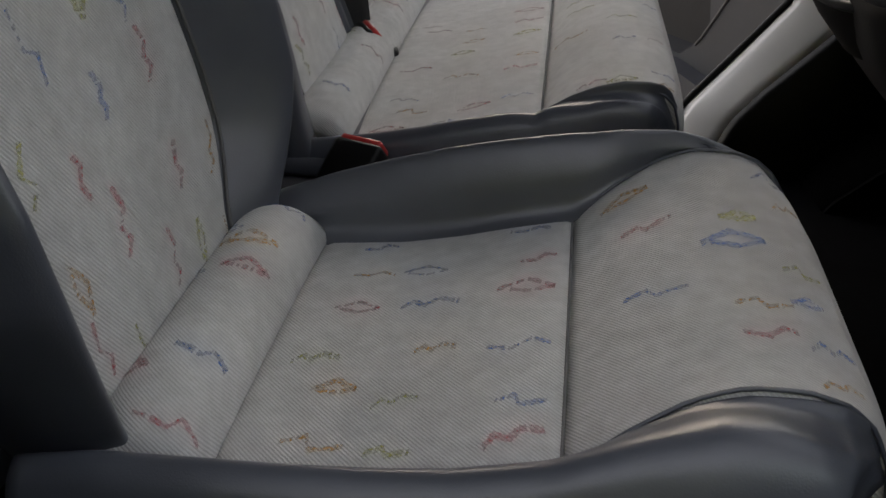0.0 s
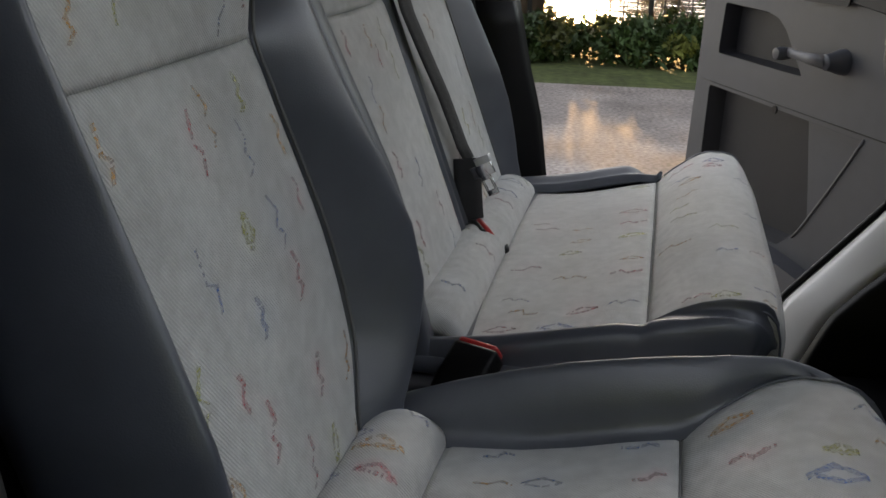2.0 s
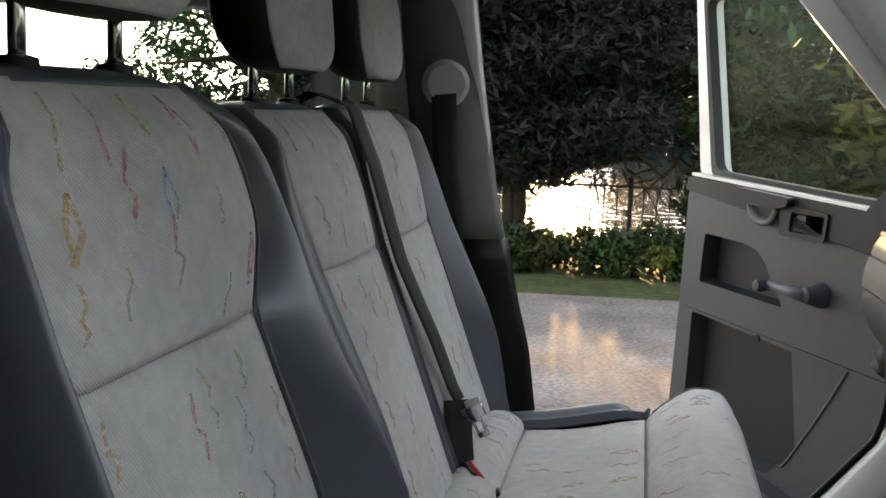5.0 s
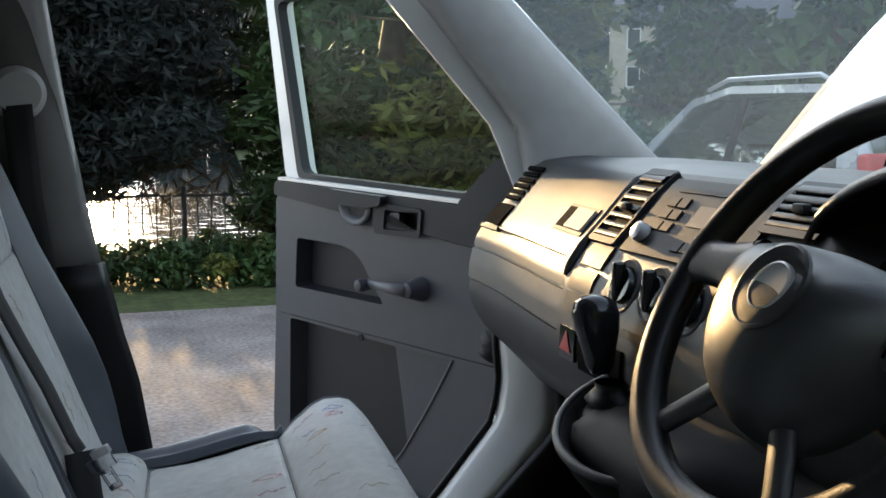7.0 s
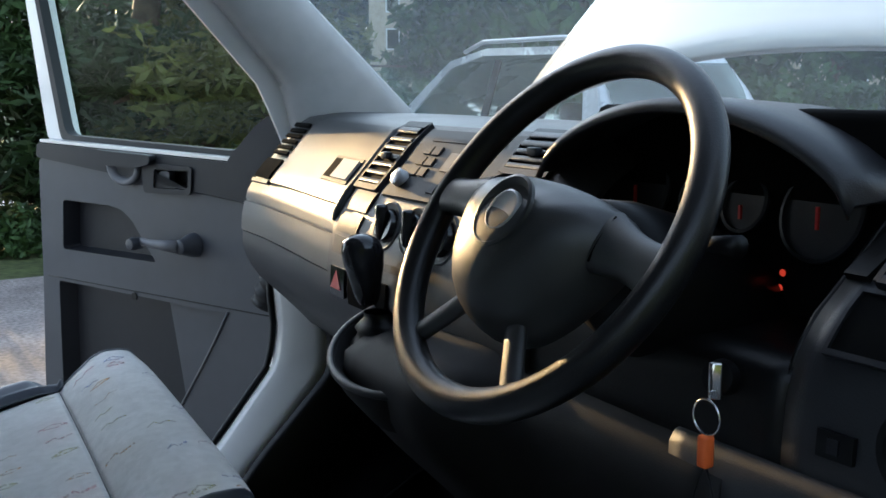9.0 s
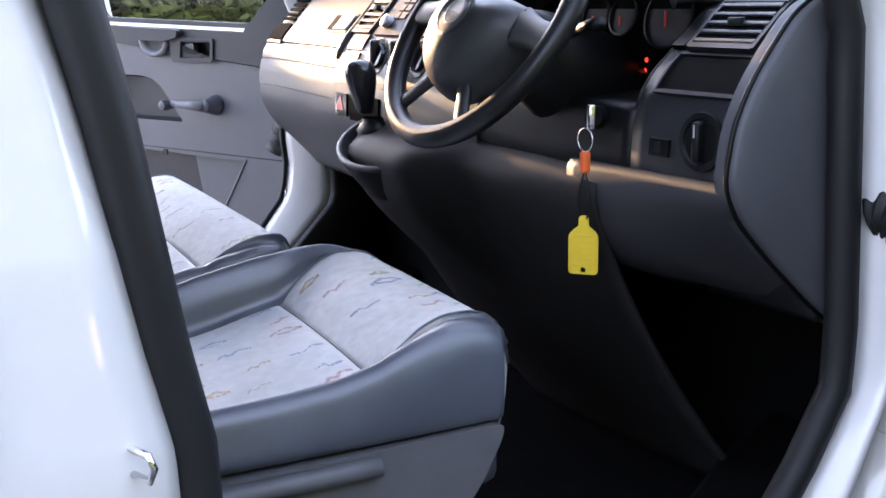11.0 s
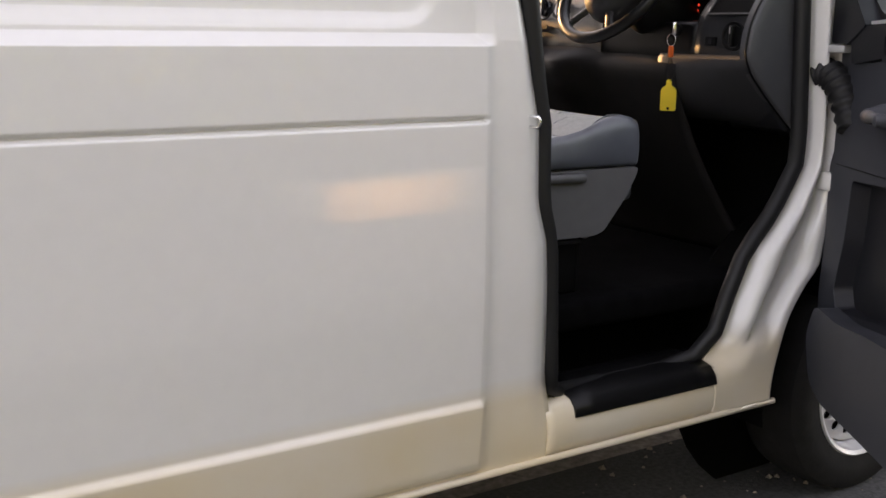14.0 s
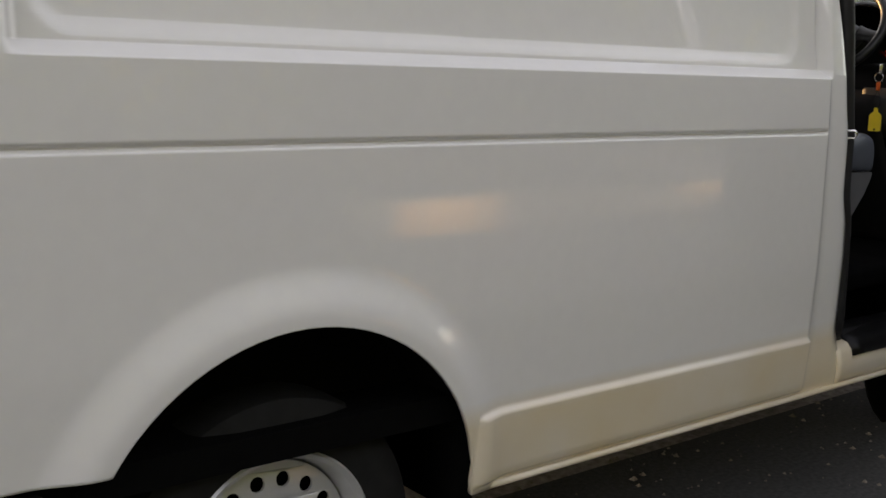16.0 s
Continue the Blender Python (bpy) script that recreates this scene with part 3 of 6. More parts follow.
def wheel(x, sgn):
    c = (x, sgn * 0.865, 0.335)
    ax = (0, sgn, 0)
    t = disc("wheel", c, ax, [(-0.20, 0.22), (-0.205, 0.30), (-0.18, 0.330), (-0.14, 0.338), (-0.03, 0.338), (0.0, 0.330), (0.018, 0.30), (0.02, 0.26), (0.012, 0.222), (-0.01, 0.215)], TYRE, van, "black tyre on a steel wheel", sides=64)
    disc("rim", c, ax, [(0.013, 0.224), (0.018, 0.219), (0.012, 0.208), (-0.015, 0.200), (-0.05, 0.192), (-0.065, 0.185)], STEEL, t, "silver steel rim", sides=64)
    # dished face with a ring of round holes
    holes = []
    for k in range(16):
        a = 2 * math.pi * (k + 0.5) / 16
        holes.append([(0.152 * math.cos(a) + 0.0165 * math.cos(q), 0.152 * math.sin(a) + 0.0165 * math.sin(q)) for q in np.linspace(0, 2 * math.pi, 12, endpoint=False)])
    outer = [(0.19 * math.cos(a), 0.19 * math.sin(a)) for a in np.linspace(0, 2 * math.pi, 48, endpoint=False)]
    hub = [(0.05 * math.cos(a), 0.05 * math.sin(a)) for a in np.linspace(0, 2 * math.pi, 24, endpoint=False)]
    plate("wheel_disc", outer, holes + [hub], -0.034, -0.040, lambda a, b, z: (x + a, sgn * (0.865 + b + 0.028 * (1 - min(1, math.hypot(a, z) / 0.19)) ** 0.8), 0.335 + z), STEEL, t, "silver steel wheel disc with round holes")
    disc("hub_cap", c, ax, [(-0.02, 0.056), (0.0, 0.054), (0.010, 0.044), (0.013, 0.02), (0.013, 0.0)], BLACK, t, "black hub cap", sides=24)
    disc("brake_drum", c, ax, [(-0.12, 0.0), (-0.06, 0.16), (-0.12, 0.165)], UNDER, t)


for x in (AXLE_F + 0.06, AXLE_R):
    for sgn in (-1, 1):
        wheel(x, sgn)


def door(sgn, h, d, dz):
    """An open front door, hinged at h, whose inner face runs along d; dz sets its height."""
    d = Vector((*d, 0)).normalized()
    n = Vector((-d.y, d.x, 0)) if sgn > 0 else Vector((d.y, -d.x, 0))
    place = lambda a, b, z: Vector((h[0], h[1], dz)) + d * a + n * b + Vector((0, 0, z))
    low = [(0.0, 1.46), (-0.02, 1.15), (-0.01, 0.88), (-0.005, 0.73), (0.02, 0.55), (0.10, 0.455), (0.22, 0.435), (0.92, 0.435), (0.985, 0.49), (0.992, 0.80), (0.972, 1.09), (0.955, 1.28), (0.945, 1.47)]
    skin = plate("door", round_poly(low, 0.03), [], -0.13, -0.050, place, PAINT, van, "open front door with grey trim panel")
    # charcoal band under the glass, sloping down towards the hinge
    top = round_poly([(0.13, 1.352), (0.94, 1.432), (0.934, 1.470), (0.213, 1.446), (0.10, 1.446)], 0.012)
    latch = round_poly([(0.455, 1.418), (0.340, 1.420), (0.345, 1.378), (0.462, 1.376)], 0.008)
    plate("door_top_trim", top, [latch], -0.030, 0.012, place, TRIM_DARK, skin, "charcoal upper door trim")
    recess("latch_recess", latch, 0.010, -0.026, place, BLACK, skin, "black latch recess", shrink=0.004)
    plate("latch_bezel", round_poly([(0.505, 1.436), (0.325, 1.430), (0.333, 1.362), (0.50, 1.360)], 0.012), [round_poly([(0.458, 1.421), (0.337, 1.423), (0.342, 1.375), (0.465, 1.373)], 0.008)], 0.0125, 0.018, place, TRIM_DARK, skin)
    plate("latch_lever", round_poly([(0.452, 1.414), (0.415, 1.415), (0.418, 1.382), (0.456, 1.381)], 0.006), [], -0.010, 0.008, place, TRIM_GREY, skin)
    plate("belt_seal", round_poly([(0.93, 1.472), (0.213, 1.448), (0.213, 1.456), (0.93, 1.480)], 0.003), [], -0.040, 0.004, place, STEEL, skin, "bright strip along the glass")
    pocket = round_poly([(0.850, 1.321), (0.66, 1.317), (0.61, 1.308), (0.572, 1.283), (0.535, 1.238), (0.487, 1.183), (0.862, 1.186)], 0.012)
    if sgn > 0:
        store = round_poly([(0.888, 1.098), (0.238, 1.082), (0.330, 0.945), (0.425, 0.815), (0.50, 0.76), (0.90, 0.76)], 0.012)
    else:
        store = round_poly([(0.890, 1.092), (0.53, 1.090), (0.17, 1.066), (0.15, 0.910), (0.105, 0.770), (0.135, 0.720), (0.47, 0.733), (0.90, 0.76)], 0.015)
    trim = round_poly([(0.16, 1.350), (0.13, 1.26), (0.03, 1.13), (0.004, 1.08), (0.015, 0.90), (0.0, 0.745), (0.022, 0.55), (0.09, 0.487), (0.20, 0.470), (0.92, 0.47), (0.965, 0.53), (0.978, 0.80), (0.958, 1.09), (0.945, 1.431)], 0.02)
    plate("door_trim", trim, [pocket, store], -0.049, 0.0, place, TRIM_GREY, skin, "grey moulded plastic door trim")
    plate("trim_shoulder", round_poly([(-0.005, 1.45), (0.20, 1.45), (0.18, 1.25), (0.05, 1.10), (-0.01, 1.12)], 0.02), [], -0.049, -0.012, place, TRIM_GREY, skin, "grey shoulder along the hinge edge")
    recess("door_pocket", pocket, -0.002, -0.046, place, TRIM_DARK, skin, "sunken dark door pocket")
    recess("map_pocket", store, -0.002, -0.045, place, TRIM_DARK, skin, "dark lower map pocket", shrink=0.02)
    # seam across the panel, with a fine shadow gap
    tube("panel_seam", [place(a, 0.0, 1.107 - 0.016 * (0.935 - a)) for a in np.linspace(0.935, 0.05, 14)], 0.0018, BLACK, skin, sides=6)
    if sgn > 0:
        # stepped bin wall with its bright slanting edge
        plate("pocket_step", round_poly([(0.474, 1.084), (0.250, 1.080), (0.338, 0.945), (0.425, 0.822), (0.443, 0.925)], 0.008), [], -0.044, -0.026, place, TRIM_GREY, skin)
        tube("bin_edge", [place(a, 0.002, z) for a, z in ((0.238, 1.086), (0.285, 1.012), (0.332, 0.943), (0.380, 0.876), (0.415, 0.828), (0.440, 0.800))], 0.003, PLINTH, skin, "pale edge of the door bin", sides=8)
    bin_out = round_poly([(0.135, 0.735), (0.30, 0.728), (0.47, 0.748), (0.90, 0.775), (0.935, 0.60), (0.88, 0.505), (0.22, 0.50), (0.13, 0.53), (0.085, 0.64)], 0.035)
    plate("bin_front", bin_out, [], 0.001, 0.055, place, TRIM_GREY, skin, "grey lower door bin")
    # pull cup and grip
    P = []
    for k, q in enumerate(np.linspace(0, math.pi, 14)):
        P.append([place(0.572 + 0.062 * math.cos(q) * g, b, 1.424 - 0.050 * math.sin(q) * g) for g, b in ((1.0, 0.012), (1.0, 0.022), (0.82, 0.026), (0.70, 0.014), (0.55, 0.010))])
    surf("pull_cup", P, PLINTH, skin, "grey door pull cup", thick=0.002)
    plate("pull_hood", round_poly([(0.668, 1.462), (0.455, 1.454), (0.458, 1.432), (0.52, 1.420), (0.63, 1.424), (0.660, 1.438)], 0.010), [], 0.0125, 0.034, place, TRIM_DARK, skin, "charcoal hood over the door pull")
    # window winder
    p0, p1 = place(0.347, 0.046, 1.240), place(0.482, 0.050, 1.243)
    boss = disc("winder_boss", place(0.345, 0.001, 1.240), n, [(0.0, 0.0), (0.0, 0.030), (0.012, 0.028), (0.035, 0.020), (0.048, 0.018), (0.052, 0.012), (0.053, 0.0)], TRIM_GREY, skin, "grey window winder boss", sides=24)
    tube("winder_arm", [p0, p0.lerp(p1, 0.35) + n * 0.006, p0.lerp(p1, 0.75) + n * 0.004, p1], [0.016, 0.013, 0.010, 0.011], PLINTH, boss, "grey window winder arm", sides=12)
    disc("winder_knob", place(0.486, 0.040, 1.240), n, [(0.0, 0.0), (0.0, 0.013), (0.03, 0.016), (0.042, 0.013), (0.045, 0.0)], TRIM_GREY, boss, sides=20)
    disc("screw_cap", place(0.575, 0.0005, 1.088), n, [(0.0, 0.0), (0.0, 0.010), (0.003, 0.010), (0.003, 0.0)], BLACK, skin, sides=16)
    # window frame and glass
    fo = [(0.948, 1.47), (1.035, 1.99), (1.0, 2.03), (0.44, 2.03), (0.36, 1.975), (-0.05, 1.692), (-0.06, 1.47)]
    gi = [(0.872, 1.477), (0.978, 1.965), (0.47, 1.965), (0.404, 1.912), (0.20, 1.775), (0.03, 1.655), (0.0, 1.60), (0.05, 1.55), (0.20, 1.455)]
    c = Vector((0.45, 1.72, 0))
    grow = lambda pts, k: [(a + (k if a > c.x else -k), z + (k if z > c.y else -k)) for a, z in pts]
    plate("window_frame", round_poly(fo, 0.03), [round_poly(gi, 0.03)], -0.085, -0.035, place, PAINT, skin, "white window frame")
    plate("window_seal", round_poly(grow(gi, 0.006), 0.03), [round_poly(grow(gi, -0.014), 0.03)], -0.055, -0.026, place, RUBBER, skin)
    plate("mirror_sail", round_poly([(0.213, 1.446), (0.168, 1.485), (0.116, 1.531), (0.07, 1.556), (0.03, 1.566), (-0.012, 1.55), (-0.015, 1.40), (0.10, 1.40)], 0.018), [], -0.030, 0.016, place, TRIM_DARK, skin, "charcoal mirror corner trim")
    g = plate("window_glass", round_poly(gi, 0.03), [], -0.060, -0.056, place, GLASS, skin, "clear door glass")
    g.visible_shadow = False
    plate("door_handle", round_poly([(0.93, 1.16), (0.72, 1.16), (0.72, 1.12), (0.93, 1.12)], 0.015), [], -0.165, -0.131, place, PAINT, skin, "white outer door handle")
    return skin, place


LEFT_D, RIGHT_D = (-0.41, 0.91), (-0.55, -0.83)
door_l, place_l = door(1, (-0.21, 0.93), LEFT_D, 0.0)
door_r, place_r = door(-1, (-0.21, -0.93), RIGHT_D, -0.065)
# latch loop on the centre post, door check strap and cable gaiter
for sgn in (-1, 1):
    s = box("striker", (-1.236, min(sgn * 0.915, sgn * 0.9235), 1.156), (-1.214, max(sgn * 0.915, sgn * 0.9235), 1.186), PAINT, van, "bright steel door striker", bevel=0.002)
    tube("striker_loop", [(-1.228, sgn * 0.92, 1.182), (-1.215, sgn * 0.962, 1.182), (-1.212, sgn * 0.966, 1.172), (-1.215, sgn * 0.962, 1.160), (-1.228, sgn * 0.92, 1.160)], 0.0032, CHROME, s, sides=8)
    box("door_check", (-0.255, min(sgn * 0.90, sgn * 0.98), 1.312), (-0.215, max(sgn * 0.90, sgn * 0.98), 1.332), STEEL, van, "bright steel door check strap", bevel=0.004)
    path = [(-0.228 - 0.03 * t * t, sgn * (0.895 + 0.13 * t), 1.255 + 0.02 * math.sin(math.pi * t) - 0.13 * t ** 1.5) for t in np.linspace(0, 1, 48)]
    tube("cable_gaiter", path, [0.040 - 0.004 * k / 47 + 0.0035 * math.cos(2 * math.pi * k / 6) for k in range(48)], RUBBER, van, "ribbed black rubber cable gaiter", sides=18)
    if sgn < 0:
        box("hinge", (-0.225, min(sgn * 0.90, sgn * 0.95), 0.95), (-0.195, max(sgn * 0.90, sgn * 0.95), 1.0), PAINT, van, "white door hinge", bevel=0.008)

# ---- seats ----


def zigzag(rng, length, kind):
    """A small woven motif as a ribbon in its own plane: a list of points and a half-width."""
    if kind == 0:
        pts = [(0, 0), (0.35, 0.22), (0.5, -0.05), (1, 0.12)]
    elif kind == 1:
        pts = [(0, 0), (0.5, 0.30), (1, 0.02), (0.55, -0.12), (0.12, -0.02)]
    elif kind == 2:
        pts = [(0, 0), (0.22, 0.25), (0.42, 0.05), (0.65, 0.28), (1, 0.1)]
    else:
        pts = [(0, 0), (0.4, -0.1), (0.7, 0.16), (1, 0.02)]
    return [(p[0] * length, (p[1] + rng.uniform(-0.04, 0.04)) * length) for p in pts]


def marks(fn, au, av, n, seed, parent, upright, out=(0, 0, 1)):
    """Coloured thread motifs scattered over a padded panel; fn(u, v) gives the surface, au and av its size in metres."""
    rng = random.Random(seed)
    sets = {k: ([], []) for k in MARKS}
    cols = ["red", "orange", "blue", "green"]
    cells = [(i, j) for i in range(int(round(av / 0.065)) or 1) for j in range(int(round(au / 0.075)) or 1)]
    nu, nv = int(round(au / 0.075)) or 1, int(round(av / 0.065)) or 1
    for idx, (i, j) in enumerate(cells):
        if rng.random() > n:
            continue
        col = cols[(i + 2 * j + rng.randint(0, 1)) % 4]
        u0, v0 = (j + 0.15 + 0.5 * rng.random()) / nu, (i + 0.15 + 0.6 * rng.random()) / nv
        path = zigzag(rng, rng.uniform(0.030, 0.050), rng.randint(0, 3))
        ang = (math.pi / 2 if upright else 0) + rng.uniform(-0.25, 0.25)
        path = [(math.cos(ang) * a - math.sin(ang) * b, math.sin(ang) * a + math.cos(ang) * b) for a, b in path]
        for k_, size_, c0 in ((0, au, u0), (1, av, v0)):
            lo_, hi_ = min(p[k_] for p in path) / size_ + c0, max(p[k_] for p in path) / size_ + c0
            mv = max(0.0, 0.05 - lo_) - max(0.0, hi_ - 0.95)
            u0, v0 = (u0 + mv, v0) if k_ == 0 else (u0, v0 + mv)
        vs, fs = sets[col]
        w = rng.uniform(0.0020, 0.0038)
        dense = []
        for k in range(len(path) - 1):
            for t in np.linspace(0, 1, 9)[:-1]:
                dense.append((path[k][0] + t * (path[k + 1][0] - path[k][0]), path[k][1] + t * (path[k + 1][1] - path[k][1])))
        dense.append(path[-1])
        base = len(vs)
        ok = True
        strip = []
        for k, (a, b) in enumerate(dense):
            ww = w * (0.6 + 0.8 * rng.random())
            px, py = (-math.sin(ang), math.cos(ang))
            for s in (-1, 1):
                u, v = u0 + (a + s * ww * px) / au, v0 + (b + s * ww * py) / av
                if not (0.02 < u < 0.98 and 0.02 < v < 0.98):
                    ok = False
                    break
                p = np.array(fn(u, v))
                e = 0.01
                t1, t2 = np.array(fn(min(1, u + e), v)) - p, np.array(fn(u, min(1, v + e))) - p
                nn = np.cross(t1, t2)
                nn /= max(1e-9, np.linalg.norm(nn))
                nn = nn if nn @ np.array(out) > 0 else -nn
                strip.append(p + nn * 0.0009)
            if not ok:
                break
        if ok:
            vs.extend(strip)
            fs.extend([(base + 2 * k, base + 2 * k + 2, base + 2 * k + 3, base + 2 * k + 1) for k in range(len(dense) - 1) if rng.random() > 0.08])
    for col, (vs, fs) in sets.items():
        if fs:
            ob = put("woven_motif", raw(vs, fs), MARKS[col], parent, col + " thread motifs woven in the cloth")
            ob["kind"] = "stuff"


def pad(name, fn, nu, nv, mat, parent, label, thick=0.02, out=(0, 0, 1)):
    P = [[fn(u, v) for v in np.linspace(0, 1, nv)] for u in np.linspace(0, 1, nu)]
    return surf(name, P, mat, parent, label, thick=thick, out=out)


def seam_dip(u, v, du, dv, depth=0.006, w=0.010):
    """How far a padded panel is drawn in along its edges."""
    d = min(min(u, 1 - u) * du, min(v, 1 - v) * dv)
    return depth * math.exp(-d / w)


# cushion profile along the seat, from the roll to the front lip
ZX = [-1.20, -1.09, -1.05, -1.0, -0.95, -0.90, -0.85]
ZZ = [1.050, 1.052, 1.055, 1.060, 1.070, 1.083, 1.094]
FX = [-0.850, -0.815, -0.780, -0.745, -0.712, -0.686, -0.665, -0.651, -0.643, -0.643, -0.652]
FZ = [1.094, 1.115, 1.130, 1.139, 1.140, 1.136, 1.126, 1.106, 1.074, 1.030, 0.985]
RIDGE_X = [-1.18, -1.127, -1.071, -1.017, -0.965, -0.913, -0.862, -0.812, -0.763, -0.737, -0.711, -0.69, -0.67, -0.655]
RIDGE_Z = [1.058, 1.085, 1.106, 1.123, 1.137, 1.148, 1.157, 1.163, 1.163, 1.158, 1.149, 1.137, 1.115, 1.085]
RIDGE_NEAR = [1.086, 1.096, 1.098, 1.100, 1.103, 1.108, 1.119, 1.139, 1.153, 1.153, 1.148, 1.137, 1.115, 1.085]
# half-width of the cloth up the driver's backrest: pinched where the wings meet the shoulder pad
CLOTH_Z = [1.03, 1.09, 1.135, 1.16, 1.21, 1.27, 1.33, 1.383, 1.43, 1.449, 1.464, 1.485, 1.512, 1.535, 1.575, 1.607, 1.63, 1.66]
CLOTH_W = [0.125, 0.140, 0.172, 0.184, 0.190, 0.187, 0.172, 0.157, 0.146, 0.138, 0.150, 0.166, 0.190, 0.197, 0.192, 0.178, 0.160, 0.125]
WING_Z = [1.03, 1.09, 1.12, 1.155, 1.20, 1.26, 1.33, 1.40, 1.49, 1.58, 1.63, 1.66]
WING_W = [0.165, 0.190, 0.208, 0.226, 0.244, 0.247, 0.239, 0.228, 0.222, 0.212, 0.186, 0.150]
WING_P = [0.020, 0.034, 0.046, 0.058, 0.070, 0.072, 0.060, 0.045, 0.030, 0.018, 0.010, 0.000]


def seat(name, yc, hw, label, group, seed, turn, bench=False):
    """A front seat or two-seat bench, facing +x, with cloth panels and vinyl bolsters."""
    T = thing(name, (-0.95, yc, 0.70), label, "car seat", group)
    T.rotation_euler = (0, 0, radians(turn))
    ci = 0.184 if not bench else hw - 0.055  # half-width of the cloth
    low = 0.0 if not bench else -0.012
    rise = 1.0 if not bench else 0.26  # how tall the bolsters stand
    seam_x = -0.85 if not bench else -0.816
    back_x = -1.078 if not bench else -1.041
    nose = (FX[-3] - seam_x) / (FX[-3] - FX[0])
    lip = [FX[-3] + (q - FX[-3]) * nose if q < FX[-3] else q for q in FX]

    def cl_half(x, s):
        return ci + (0.012 if bench else 0.034 if s > 0 else -0.020) * step((x - seam_x) / 0.10)

    def centre(u, v):
        x, y = back_x + (seam_x - back_x) * u, yc + ci * (2 * v - 1)
        z = smooth_lerp(-1.078 + 0.228 * u, ZX[1:], ZZ[1:]) + low
        crown = 0.005 * (1 - (2 * v - 1) ** 2)
        return (x, y, z + crown - seam_dip(u, v, 0.23, 2 * ci, 0.005))

    def front(u, v):
        k = u * (len(lip) - 1)
        x, z = np.interp(k, range(len(lip)), lip), np.interp(k, range(len(FZ)), FZ)
        w = abs(2 * v - 1)
        y = yc + cl_half(x, 2 * v - 1) * (2 * v - 1) * (1 - 0.05 * step((u - 0.72) / 0.28))
        if bench and v > 0.5:
            y += 0.040 * (2 * v - 1) ** 3 * step((u - 0.05) / 0.25)
        lift = (0.010 if not bench else 0.002) * w ** 5 * math.sin(math.pi * min(1, u * 1.6)) - 0.004 * w ** 8 * step((u - 0.5) / 0.3)
        return (x - (0.020 if bench else 0.030 if v > 0.5 else 0.012) * w ** 7 * step((u - 0.38) / 0.5), y, z + low * (1 - step((u - 0.6) / 0.4)) + lift - seam_dip(u, 0.5, 0.27, 1, 0.006))

    def roll(u, v):
        a = math.pi * u
        y = yc + (ci + 0.004) * (2 * v - 1)
        e = 1 - abs(2 * v - 1) ** 8 * 0.3
        return (back_x - 0.042 - 0.044 * math.cos(math.pi - a), y, 1.048 + low + 0.048 * math.sin(a) * e - seam_dip(u, v, 0.14, 2 * ci, 0.004))

    def bolster(s):
        def fn(u, v):
            x = float(np.interp(u, [0, 0.72, 0.86, 0.94, 1.0], [-1.18, -0.78, -0.70, -0.668, -0.652]))
            far = bench and s > 0
            x = -1.18 + 0.368 * u if far else x
            zc = np.interp(x, ZX, ZZ) + low if x < seam_x else np.interp(x, lip[:9], FZ[:9]) + low * 0.5
            zr = lerp(x, RIDGE_X, RIDGE_Z if s > 0 or bench else RIDGE_NEAR)
            zr = zc + (zr - zc) * rise
            tuck = 0.0 if far else step((u - 0.84) / 0.16)
            yi = cl_half(x, s) * (1 - 0.03 * tuck)
            yo = hw - 0.006 - 0.012 * tuck ** 1.5 + 0.006 * math.sin(math.pi * u)
            yr = yi + (yo - yi) * 0.52
            if bench:
                zr -= (0.012 + 0.016 * (s > 0)) * step((x + 0.82) / 0.06)
                yo -= 0.030 * (s > 0) * step((x + 0.82) / 0.08)
                zr -= 0.030 * far * step((u - 0.82) / 0.18)
            zr = max(zr, zc + (0.004 if not bench else -0.02))
            base = 1.028
            py = [yi - 0.008, yi + 0.004, yi + 0.35 * (yr - yi), yr - 0.12 * (yr - yi), yr + 0.25 * (yo - yr), yr + 0.65 * (yo - yr), yo - 0.003, yo, yo - 0.003, yo - 0.012]
            pz = [zc - 0.004, zc + 0.008, zc + 0.55 * (zr - zc), zr - 0.001, zr - 0.001, zr - 0.012, zr - 0.036, base + 0.5 * (zr - 0.036 - base), base + 0.008, base]
            k = v * 9
            i = min(8, int(k))
            q = k - i
            pz = [max(base, w) for w in pz]
            # a curve through the profile, rounded between its points
            def cr(p):
                p0, p1, p2, p3 = p[max(0, i - 1)], p[i], p[i + 1], p[min(9, i + 2)]
                return 0.5 * (2 * p1 + (p2 - p0) * q + (2 * p0 - 5 * p1 + 4 * p2 - p3) * q * q + (3 * p1 - p0 - 3 * p2 + p3) * q ** 3)
            return (x - tuck * (0.014 + (0.030 if bench else 0.045) * step((v - 0.25) / 0.6)), yc + s * cr(py), cr(pz))
        return fn

    pad("seat_cushion", centre, 26, 30, FABRIC, T, "grey patterned cloth seat cushion")
    pad("cushion_front", front, 44, 40, FABRIC, T, "grey patterned cloth cushion front", out=(1, 0, 1))
    pad("cushion_roll", roll, 20, 30, FABRIC, T, "grey patterned cloth roll")
    for s in (-1, 1):
        pad("side_bolster", bolster(s), 60, 46, VINYL, T, "grey vinyl side bolster", 0.006, (0, s, 0.5))
    dens = 0.78 if not bench else 0.5
    marks(centre, 0.228, 2 * ci, dens, seed, T, False)
    marks(lambda u, v: front(u * 0.62, v), 0.20, 2 * ci, dens, seed + 1, T, False)
    marks(roll, 0.13, 2 * ci, dens * 0.7, seed + 2, T, False)
